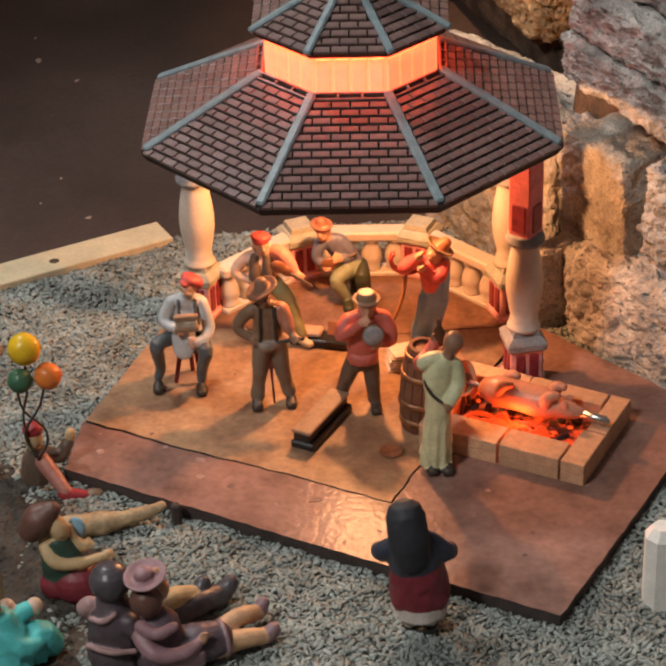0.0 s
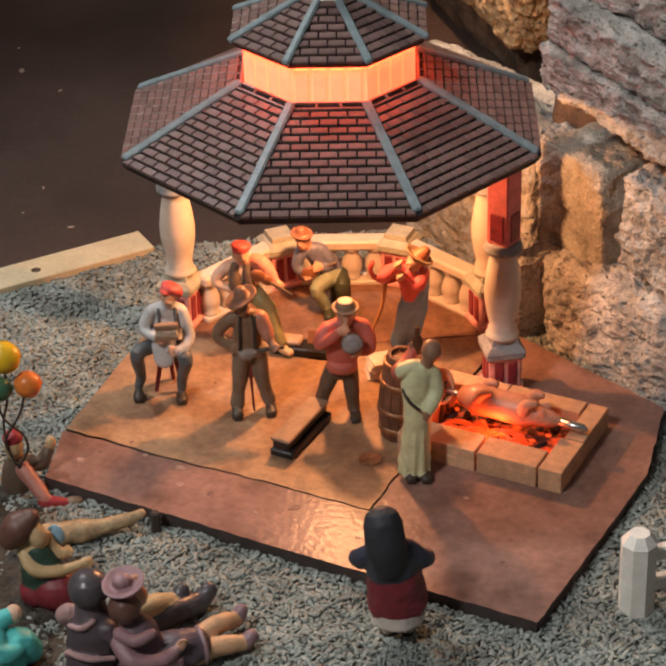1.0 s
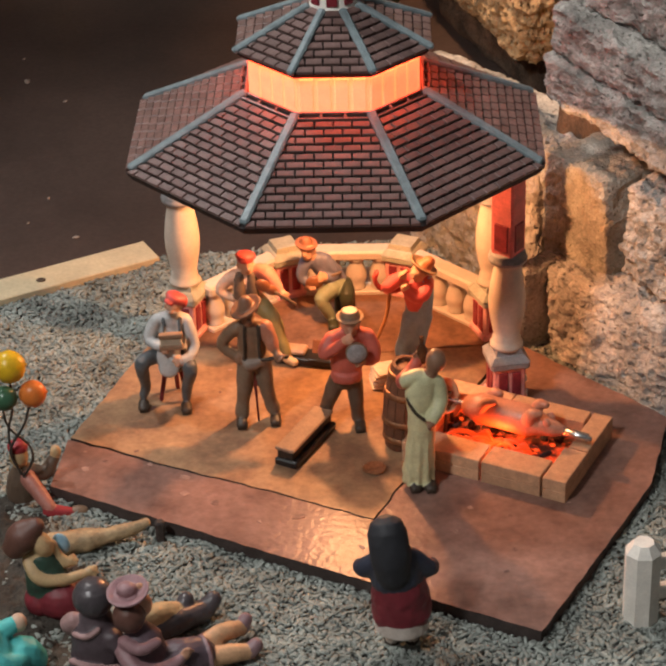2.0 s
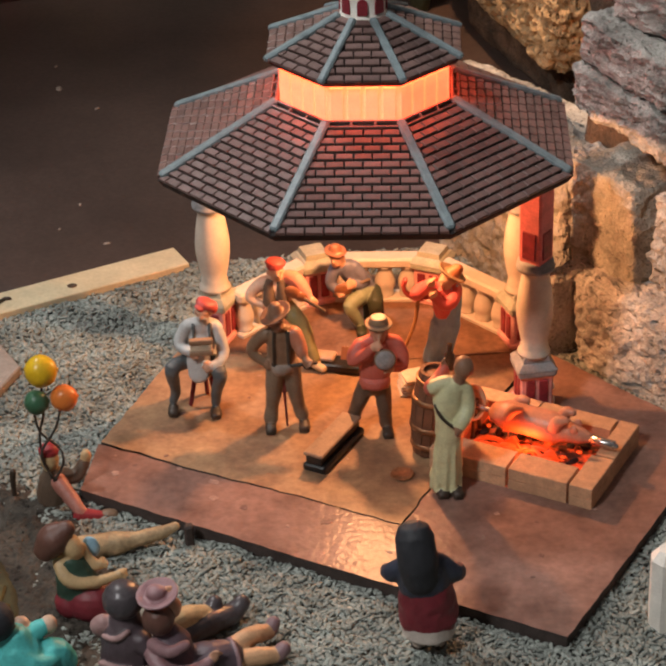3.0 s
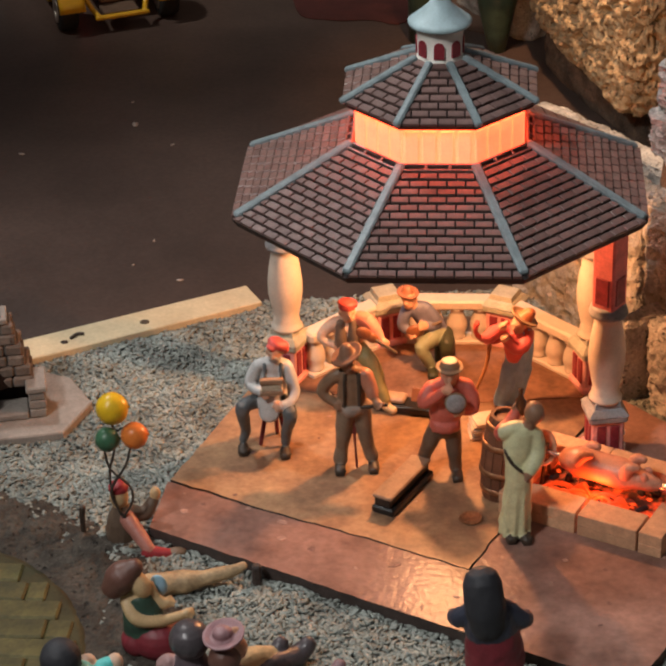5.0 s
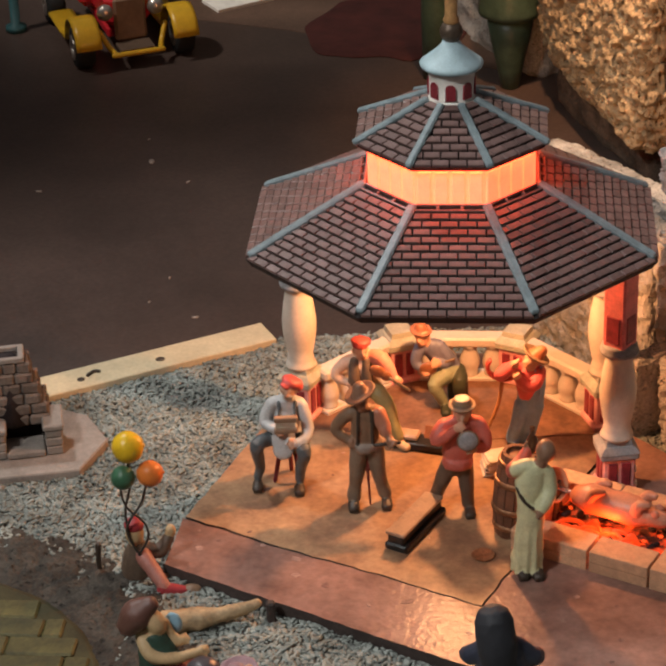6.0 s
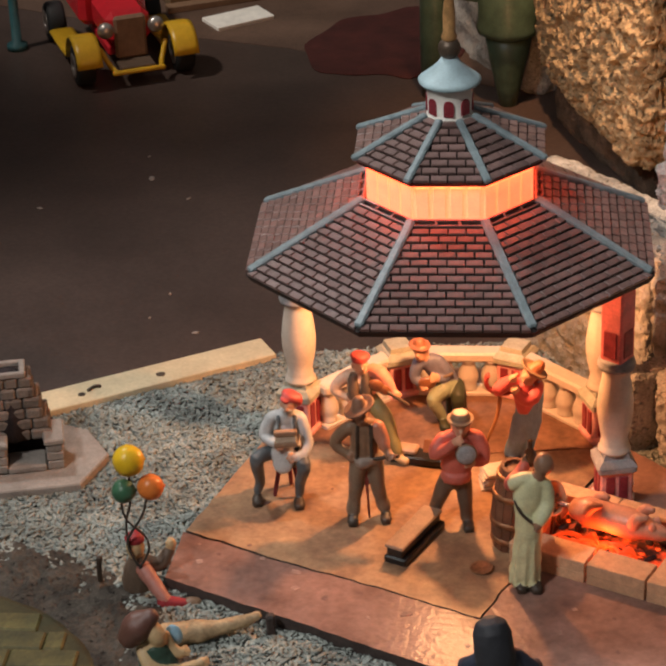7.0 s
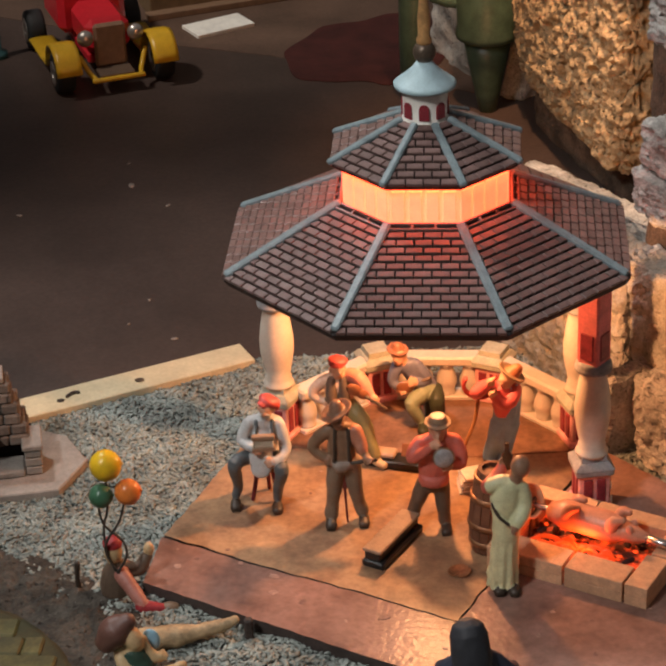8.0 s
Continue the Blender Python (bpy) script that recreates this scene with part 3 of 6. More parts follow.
olive_cloth = paint("olive_cloth", (0.26, 0.22, 0.09))
khaki_cloth = paint("khaki_cloth", (0.26, 0.29, 0.19))
plum_cloth = paint("plum_grey_cloth", (0.15, 0.155, 0.22))
blue_cloth = paint("faded_blue_cloth", (0.20, 0.36, 0.56))
straw = paint("straw_hat", (0.30, 0.19, 0.11))
orange_hat = paint("orange_hat", (0.45, 0.16, 0.07))
shoe = paint("dark_shoe", (0.05, 0.035, 0.025))
robe_cloth = paint("pale_green_robe", (0.60, 0.58, 0.34))
navy = paint("navy_cloth", (0.035, 0.04, 0.06))
hair = paint("black_hair", (0.028, 0.029, 0.034), 0.65)
wine = paint("wine_cloth", (0.19, 0.025, 0.035))
sock = paint("white_sock", (0.55, 0.48, 0.42))
turquoise = paint("turquoise_cloth", (0.10, 0.52, 0.50))
mauve = paint("mauve_cloth", (0.26, 0.16, 0.17))
charcoal = paint("charcoal_clay", (0.075, 0.065, 0.07), 0.3)
green_cloth = paint("bottle_green_cloth", (0.035, 0.07, 0.05))
chestnut = paint("chestnut_hair", (0.13, 0.06, 0.045))
clay_tan = paint("tan_clay", (0.52, 0.36, 0.19))
sky_clay = paint("light_blue_clay", (0.30, 0.50, 0.62))
violin_wood = paint("violin_varnish", (0.24, 0.09, 0.04), 0.3)
oak = mat("oak_stave", (0.17, 0.075, 0.042), 0.55, 0.25, 90, 0.25)
roast = mat("roast_skin", (0.55, 0.24, 0.15), 0.35, 0.2, 90, 0.15)


def fused(s, name, slots, voxel=0.062, soften=2, folds=0.018):
    """One moulded skin over the overlapping forms of a figure, with softened joins and small creases."""
    raw = s.mesh(name, slots)
    rough = new(name, raw)
    mod = rough.modifiers.new("skin", "REMESH")
    mod.mode, mod.voxel_size = "VOXEL", voxel * CM
    me = bpy.data.meshes.new_from_object(rough.evaluated_get(bpy.context.evaluated_depsgraph_get()))
    tree = BVHTree.FromPolygons([v.co for v in raw.vertices], [p.vertices for p in raw.polygons])
    kinds = [p.material_index for p in raw.polygons]
    n = len(me.vertices)
    co = np.empty(n * 3)
    me.vertices.foreach_get("co", co)
    co = co.reshape(-1, 3)
    ed = np.empty(len(me.edges) * 2, dtype=np.int32)
    me.edges.foreach_get("vertices", ed)
    ed = ed.reshape(-1, 2)
    count = np.bincount(ed.ravel(), minlength=n)[:, None]
    me.materials.clear()
    for m in slots:
        me.materials.append(m)
    me.polygons.foreach_set("material_index", [kinds[tree.find_nearest(p.center)[2]] for p in me.polygons])
    for step in range(soften):
        total = np.zeros_like(co)
        for a in range(3):
            total[:, a] = np.bincount(ed[:, 0], co[ed[:, 1], a], n) + np.bincount(ed[:, 1], co[ed[:, 0], a], n)
        co = 0.4 * co + 0.6 * total / np.maximum(count, 1)
    me.vertices.foreach_set("co", co.ravel())
    me.update()
    nrm = np.empty(n * 3)
    me.vertices.foreach_get("normal", nrm)
    push = np.array([noise.noise((x * 190, y * 190, z * 110)) + 0.8 * noise.noise((x * 420, y * 420, z * 260)) for x, y, z in co])
    co += nrm.reshape(-1, 3) * (push * folds * CM)[:, None]
    me.vertices.foreach_set("co", co.ravel())
    me.polygons.foreach_set("use_smooth", [True] * len(me.polygons))
    me.update()
    bpy.data.objects.remove(rough)
    bpy.data.meshes.remove(raw)
    return me


def doll(name, at, rz, label, slots, build, category="figurine", group="band figurines", voxel=0.062):
    s = Shape()
    s.fold = 0.07
    build(s)
    ob = new(name, fused(s, name, slots, voxel))
    ob.matrix_basis = pose(at[0] * CM, at[1] * CM, at[2] * CM, 0, 0, rz)
    return tagged(ob, label, category, group)


def head(s, c, slot, turn=0, beard=None, size=1.0):
    """A small head with jaw, brow, nose and ears; turn: degrees about the vertical."""
    m = Matrix.Rotation(radians(turn), 3, "Z")

    def put(x, y, z):
        return Vector(c) + m @ Vector((x, y, z)) * size

    s.ball(put(0, 0.02, 0.08), (0.42 * size, 0.48 * size, 0.5 * size), slot)
    s.ball(put(0, -0.12, -0.22), (0.31 * size, 0.36 * size, 0.32 * size), slot if beard is None else beard)
    s.ball(put(0, -0.40, 0.16), (0.3 * size, 0.12 * size, 0.09 * size), slot)
    s.limb((put(0, -0.42, 0.12), put(0, -0.55, -0.06)), (0.09 * size, 0.12 * size), 8, slot, fold=0)
    for x in (-0.42, 0.42):
        s.ball(put(x, 0.05, 0.0), (0.1 * size, 0.14 * size, 0.18 * size), slot)
    if beard is not None:
        s.ball(put(0, -0.46, -0.12), (0.26 * size, 0.12 * size, 0.09 * size), beard)


def hand(s, c, slot, way=(0, -1, 0)):
    """A fist-sized palm with four fingers and a thumb."""
    w = Vector(way).normalized()
    side = w.orthogonal().normalized()
    up = w.cross(side)
    s.ball(c, 0.25, slot)
    for i in range(4):
        b = Vector(c) + side * (i - 1.5) * 0.12
        s.limb((b, b + w * 0.26, b + w * 0.36 - up * 0.12), (0.085, 0.08, 0.06), 6, slot, fold=0)
    s.limb((Vector(c) - side * 0.2, Vector(c) - side * 0.32 + w * 0.2), (0.09, 0.07), 6, slot, fold=0)


def brim(s, c, r, turn, slot, dish=0.1):
    """A hat brim of even thickness, a little dished."""
    s.lathe([(0.3, -0.07), (r * 0.75, -0.08 + dish * 0.2), (r, dish), (r * 1.02, dish + 0.07), (r * 0.95, dish + 0.11), (r * 0.6, 0.09), (0.3, 0.08)], c, 26, slot, rot=turn)


def shoe_at(s, x, y, slot, dy=-0.35):
    s.ball((x, y + dy, 0.22), (0.32, 0.6, 0.25), slot)
    s.ball((x, y + dy - 0.3, 0.2), (0.34, 0.34, 0.22), slot)
    s.box((x, y + dy - 0.02, 0.07), (0.56, 1.2, 0.14), bev=0.06, slot=slot)


# ---- the musicians ----
def accordionist(s):
    for pts in (((0.0, 0.3, 2.85), (-1.2, -0.95, 3.1), (-1.12, -0.25, 1.3), (-1.3, -0.2, 0.6)), ((0.75, 0.3, 2.85), (1.32, -1.25, 2.75), (1.1, -0.9, 1.4), (1.02, -0.75, 0.6))):
        s.limb(pts, (0.48, 0.42, 0.3, 0.27), slot=2)
        shoe_at(s, pts[3][0] - 0.03, pts[3][1] + 0.05, 4)
    s.limb(((0.4, 0.35, 2.6), (0.42, 0.25, 3.8), (0.48, 0.12, 5.0)), (0.8, 0.86, 0.72), slot=1, flat=0.72)
    s.limb(((-0.25, 0.1, 5.1), (0.5, 0.1, 5.28), (1.25, 0.05, 5.0)), (0.36, 0.34, 0.36), slot=1)
    s.limb(((0.3, -0.5, 4.2), (0.25, -0.75, 3.3), (0.2, -0.95, 2.6)), (0.62, 0.66, 0.6), slot=1, flat=0.35)
    for x in (0.05, 0.95):
        s.limb(((x, -0.42, 4.0), (x, -0.5, 4.7), (x + 0.02, -0.25, 5.3)), 0.09, 6, slot=2, fold=0)
    for pts in (((-0.3, 0.05, 5.1), (-0.75, -0.15, 4.1), (-0.05, -0.95, 3.95)), ((1.3, 0.0, 4.95), (1.62, -0.45, 3.7), (1.3, -0.95, 3.25), (0.85, -1.15, 3.15))):
        s.limb(pts, (0.36, 0.34, 0.26) if len(pts) == 3 else (0.36, 0.34, 0.3, 0.24), slot=1)
        hand(s, pts[-1], 0, (0.6 if len(pts) == 3 else -0.8, -0.4, -0.1))
    s.limb(((0.5, 0.05, 5.2), (0.58, 0.0, 5.6)), 0.27, slot=0)
    head(s, (0.64, -0.1, 5.95), 0, -14, 1)
    s.ball((0.82, 0.08, 6.38), (0.6, 0.58, 0.3), 3, ang(0, 26, 0))
    s.ball((1.2, 0.12, 6.12), (0.26, 0.42, 0.36), 3)
    s.ball((0.45, -0.35, 6.42), (0.3, 0.3, 0.1), 3, ang(10, 20, 0))


doll("musician_figurine", (-9.5, -3.6, 0.02), 8, "seated accordion player figurine in pale shirt and red cap", [skin, pale_cloth, grey_cloth, red_cloth, shoe], accordionist)
box = thing("accordion", (-8.95, -4.62, 4.42), 8, "small brown accordion with pale bellows held on the lap", "accordion")
s = Shape()
s.box((0, 0, 0.35), (1.3, 0.34, 0.3), bev=0.05)
s.box((0, 0, -0.35), (1.3, 0.34, 0.3), bev=0.05)
part("frame", s, lid_mat, box)
s = Shape()
for i in range(4):
    s.box((0, 0.02, -0.16 + i * 0.11), (1.18, 0.28, 0.08), bev=0.03)
part("bellows", s, paint("bellows_card", (0.5, 0.4, 0.28)), box)
stool = thing("stool", (-9.1, -3.2, 0.02), 8, "small three-legged stool with dark red legs", "stool")
s = Shape()
s.lathe([(0.75, 2.0), (0.85, 2.1), (0.85, 2.3), (0.7, 2.4)], seg=18)
part("seat", s, brown_cloth, stool)
for a in (200, 320, 80):
    s = Shape()
    s.limb(((0.45 * math.cos(radians(a)), 0.45 * math.sin(radians(a)), 2.1), (0.85 * math.cos(radians(a)), 0.85 * math.sin(radians(a)), 0.1)), (0.14, 0.12), 8)
    part("leg", s, wine, stool)


def hat_man(s):
    s.limb(((-0.38, 0, 3.9), (-0.55, -0.05, 2.9), (-0.6, -0.08, 2.2), (-0.72, 0.02, 1.2), (-0.8, 0.0, 0.5)), (0.54, 0.48, 0.42, 0.36, 0.42), slot=2)
    s.limb(((0.38, 0, 3.9), (0.5, 0.0, 2.9), (0.58, -0.05, 2.2), (0.75, 0.08, 1.2), (0.9, 0.12, 0.6)), (0.54, 0.48, 0.42, 0.36, 0.4), slot=2)
    shoe_at(s, -0.84, 0, 4)
    shoe_at(s, 0.98, 0.12, 4)
    s.limb(((-0.05, 0, 3.8), (-0.08, 0, 4.9), (-0.1, 0.05, 5.75)), (0.72, 0.78, 0.74), slot=1, flat=0.66)
    s.limb(((-0.8, 0.08, 5.85), (-0.1, 0.08, 6.02), (0.6, 0.0, 5.9)), (0.34, 0.34, 0.36), slot=1)
    s.lathe([(0.68, 3.72), (0.78, 3.76), (0.78, 4.08), (0.68, 4.12)], (-0.05, 0, 0), 18, 6)
    s.ball((-0.15, -0.62, 3.85), (0.42, 0.2, 0.3), 6)
    for x in (-0.5, 0.32):
        s.limb(((x, -0.46, 4.1), (x, -0.55, 5.0), (x * 0.9, -0.36, 6.1)), 0.09, 6, slot=4, fold=0)
    s.limb(((-0.78, 0.08, 5.85), (-1.3, 0.15, 5.4), (-1.66, 0.15, 4.75), (-1.0, -0.2, 4.25)), (0.4, 0.37, 0.32, 0.25), slot=1)
    s.limb(((0.64, -0.1, 5.9), (0.9, -0.4, 5.3), (0.98, -0.65, 4.95)), (0.42, 0.4, 0.34), slot=5)
    s.limb(((0.98, -0.65, 4.95), (1.3, -0.95, 4.55)), (0.24, 0.2), slot=0)
    hand(s, (1.25, -0.98, 4.55), 0, (0.2, -0.5, -0.3))
    hand(s, (-0.88, -0.25, 4.2), 0, (0.7, -0.4, -0.3))
    s.limb(((-0.15, 0.02, 6.05), (-0.25, -0.02, 6.35)), 0.28, slot=0)
    head(s, (-0.28, -0.08, 6.6), 0, 18)
    brim(s, (-0.26, 0.0, 6.98), 0.92, ang(6, -26, 0), 3)
    s.limb(((-0.28, 0.02, 7.0), (-0.34, 0.05, 7.42)), (0.48, 0.36), 16, slot=3, fold=0.05)
    s.limb(((-0.05, -0.12, 3.2), (0.08, -0.18, 0.1)), 0.09, 8, slot=7, fold=0)
    s.limb(((0.4, -0.85, 4.28), (1.72, -1.08, 4.55)), 0.12, 8, slot=4, fold=0)


doll("musician_figurine", (-4.45, -5.6, 0.02), 6, "standing brown-clothed musician figurine in a wide hat", [tan_skin, brown_cloth, mat("trouser_brown", (0.20, 0.145, 0.10), 0.5), paint("felt_hat", (0.24, 0.13, 0.08)), shoe, paint("rust_sleeve", (0.42, 0.17, 0.10)), paint("grey_sash", (0.27, 0.21, 0.17)), paint("red_cane", (0.16, 0.03, 0.025))], hat_man)


def fiddler(s):
    s.limb(((-0.7, 0.2, 3.5), (-0.95, 0.1, 2.0), (-0.85, 0.2, 0.45)), (0.55, 0.45, 0.34), slot=2)
    s.limb(((-0.2, 0.0, 3.6), (0.35, -0.45, 3.1), (0.72, -0.7, 2.6), (1.0, -0.95, 1.6), (1.28, -1.15, 0.8)), (0.52, 0.5, 0.46, 0.38, 0.34), slot=2)
    shoe_at(s, -0.85, 0.1, 4)
    s.limb(((1.28, -1.12, 0.85), (1.36, -1.2, 0.4), (1.75, -1.5, 0.28)), (0.26, 0.3, 0.26), 12, slot=5)
    s.limb(((-0.5, 0.12, 3.3), (-0.65, 0.1, 4.2), (-0.75, 0.05, 5.1)), (0.72, 0.82, 0.74), slot=1, flat=0.68)
    s.limb(((-1.5, 0.1, 5.15), (-0.7, 0.08, 5.35), (0.05, 0.0, 5.45)), (0.34, 0.34, 0.38), slot=1)
    for x in (-1.12, -0.35):
        s.limb(((x * 0.75 - 0.05, -0.42, 3.3), (x, -0.5, 4.3), (x * 0.85 - 0.1, -0.28, 5.35)), (0.3, 0.34, 0.24), slot=4)
    s.limb(((-1.5, 0.1, 5.1), (-1.95, 0.0, 4.75), (-2.15, -0.08, 4.3), (-1.4, -0.45, 4.0)), (0.38, 0.35, 0.3, 0.22), slot=6)
    hand(s, (-1.3, -0.5, 3.98), 0, (0.8, -0.4, -0.2))
    s.limb(((0.0, 0.0, 5.5), (0.45, -0.35, 5.45), (0.75, -0.55, 5.0), (1.05, -0.8, 4.6)), (0.44, 0.47, 0.44, 0.3), slot=7)
    hand(s, (1.25, -0.95, 4.42), 0, (0.7, -0.3, -0.5))
    s.limb(((-0.72, 0, 5.3), (-0.72, -0.05, 5.7)), 0.27, slot=0)
    head(s, (-0.7, -0.12, 5.95), 0, 16)
    s.ball((-0.66, 0.02, 6.42), (0.6, 0.6, 0.27), 3, ang(-6, 8, 0))
    s.ball((-0.7, -0.2, 6.32), (0.5, 0.42, 0.16), 3)


doll("musician_figurine", (-4.6, 1.2, 0.02), 6, "fiddler figurine with red beret and olive trousers leaning forward", [skin, pale_skin, olive_cloth, red_cloth, dark_cloth, clay_tan, pale_skin, paint("salmon_sleeve", (0.60, 0.24, 0.18))], fiddler)
fid = thing("violin", (-4.05, 0.2, 5.0), 10, "small dark varnished violin held against the chest", "violin")
s = Shape()
s.ball((-0.25, 0, 0.1), (0.5, 0.16, 0.36), 0, ang(0, 35, 0))
s.ball((0.2, 0, -0.22), (0.42, 0.15, 0.3), 0, ang(0, 35, 0))
part("body", s, violin_wood, fid)
s = Shape()
s.limb(((0.4, -0.05, -0.35), (1.5, -0.2, -1.15)), (0.12, 0.09), 8)
part("neck", s, dark_cloth, fid)


def guitarist(s):
    s.limb(((0.2, 0.1, 2.0), (-0.4, -0.5, 1.95), (-0.92, -0.95, 1.65), (-0.65, -0.95, 1.0), (-0.4, -0.9, 0.4)), (0.56, 0.52, 0.44, 0.36, 0.3), slot=2)
    s.limb(((0.45, 0.25, 1.95), (0.55, -0.5, 1.8), (0.5, -0.8, 1.5), (0.6, -0.6, 0.45)), (0.52, 0.46, 0.42, 0.3), slot=4)
    shoe_at(s, -0.3, -0.95, 4)
    shoe_at(s, 0.62, -0.6, 4)
    s.limb(((0.1, 0.2, 2.0), (-0.4, 0.2, 2.8), (-1.0, 0.12, 3.6)), (0.64, 0.74, 0.66), slot=1, flat=0.75)
    s.limb(((-1.7, 0.1, 3.65), (-1.15, 0.12, 3.85), (-0.6, 0.1, 3.75)), (0.34, 0.34, 0.36), slot=1)
    s.limb(((-0.62, 0.08, 3.75), (-0.3, -0.02, 3.3), (-0.1, -0.2, 2.75), (-0.6, -0.5, 2.8)), (0.38, 0.36, 0.32, 0.24), slot=1)
    s.limb(((-1.7, 0.08, 3.65), (-1.95, -0.05, 3.1), (-1.95, -0.2, 2.65), (-1.5, -0.5, 2.45)), (0.38, 0.36, 0.32, 0.24), slot=1)
    hand(s, (-0.75, -0.58, 2.88), 0, (-0.7, -0.4, 0.1))
    hand(s, (-1.55, -0.6, 2.42), 0, (0.6, -0.4, 0.1))
    s.limb(((-1.25, 0.05, 3.8), (-1.45, 0.0, 4.2)), 0.28, slot=0)
    head(s, (-1.62, -0.05, 4.4), 0, -22)
    brim(s, (-1.68, 0.0, 4.72), 0.66, ang(8, 6, 0), 3)
    s.limb(((-1.68, 0.02, 4.75), (-1.7, 0.04, 5.0)), (0.42, 0.34), 14, slot=3, fold=0.05)
    s.box((0.45, 0.45, 0.8), (1.2, 1.0, 1.6), bev=0.15, slot=4)


doll("musician_figurine", (-0.5, 5.6, 0.02), 4, "seated guitar player figurine in slate-blue jacket and brown hat", [skin, plum_cloth, khaki_cloth, paint("rust_hat", (0.30, 0.12, 0.07)), paint("dark_olive_cloth", (0.045, 0.05, 0.028))], guitarist)
gtr = thing("mandolin", (-1.72, 4.9, 2.62), 10, "small reddish mandolin across the lap of a seated player", "mandolin")
s = Shape()
s.ball((0, 0, 0), (0.55, 0.22, 0.42), 0)
part("body", s, violin_wood, gtr)
s = Shape()
s.limb(((0.4, 0, 0.1), (1.5, 0.1, 0.45)), (0.12, 0.1), 8)
part("neck", s, dark_cloth, gtr)


def harmonica_man(s):
    s.limb(((-0.25, 0.05, 3.1), (-0.55, 0.1, 2.3), (-0.74, 0.15, 1.75), (-0.95, 0.35, 1.0), (-1.08, 0.5, 0.45)), (0.5, 0.46, 0.42, 0.36, 0.38), slot=2)
    s.limb(((0.5, 0, 3.1), (0.58, -0.02, 2.3), (0.64, -0.05, 1.6), (0.68, 0.0, 0.9), (0.7, 0.0, 0.45)), (0.5, 0.46, 0.42, 0.36, 0.38), slot=2)
    shoe_at(s, -1.12, 0.45, 4)
    shoe_at(s, 0.78, 0.0, 4)
    s.limb(((-0.2, 0.03, 2.8), (0.5, 0.03, 2.8)), 0.5, slot=2)
    s.lathe([(0.3, 2.95), (0.8, 2.98), (0.86, 3.2), (0.8, 3.5)], (0.15, 0.02, 0), 20, 1)
    s.limb(((0.16, 0.02, 3.6), (0.2, 0, 4.0), (0.32, 0.03, 5.1)), (0.82, 0.92, 0.88), slot=1, flat=0.7)
    s.limb(((-0.5, 0.05, 5.5), (0.4, 0.08, 5.72), (1.3, 0.05, 5.5)), (0.38, 0.36, 0.38), slot=1)
    s.limb(((-0.52, 0.02, 5.5), (-0.9, -0.2, 5.1), (-1.02, -0.35, 4.7), (-0.4, -0.75, 5.3), (0.0, -0.88, 5.7)), (0.4, 0.38, 0.34, 0.3, 0.24), slot=1)
    s.limb(((1.32, 0.02, 5.5), (1.58, -0.2, 5.0), (1.6, -0.5, 4.4), (1.15, -0.85, 4.45)), (0.4, 0.38, 0.34, 0.26), slot=1)
    hand(s, (0.12, -0.92, 5.82), 0, (0.6, -0.2, 0.5))
    hand(s, (0.88, -1.0, 4.52), 0, (-0.7, -0.4, 0.1))
    s.limb(((0.38, 0, 5.65), (0.4, -0.05, 5.95)), 0.3, slot=0)
    head(s, (0.42, -0.1, 6.22), 0, -4)
    brim(s, (0.4, -0.05, 6.66), 0.74, ang(6, 0, 0), 3, 0.04)
    s.lathe([(0.2, 6.62), (0.5, 6.66), (0.49, 7.08), (0.42, 7.16), (0.1, 7.14)], (0.4, -0.05, 0), 20, 3)
    s.lathe([(0.4, 6.72), (0.545, 6.74), (0.545, 6.86), (0.4, 6.88)], (0.4, -0.05, 0), 20, 5)


doll("musician_figurine", (0.3, -6.1, 0.02), 6, "standing singer figurine in coral shirt and straw boater", [skin, coral_cloth, dark_cloth, straw, shoe, brown_cloth], harmonica_man)
drum = thing("tambourine", (1.05, -7.25, 5.22), 6, "small grey tambourine held at the chest", "tambourine")
s = Shape()
s.lathe([(0.52, -0.1), (0.58, -0.08), (0.58, 0.08), (0.52, 0.1)], rot=ang(80, 0, 0), seg=20)
part("hoop", s, brown_cloth, drum)
s = Shape()
s.lathe([(0.5, -0.06), (0.55, 0.06), (0.5, 0.13), (0.1, 0.15)], rot=ang(80, 0, 0), seg=24)
part("skin", s, grey_cap, drum)


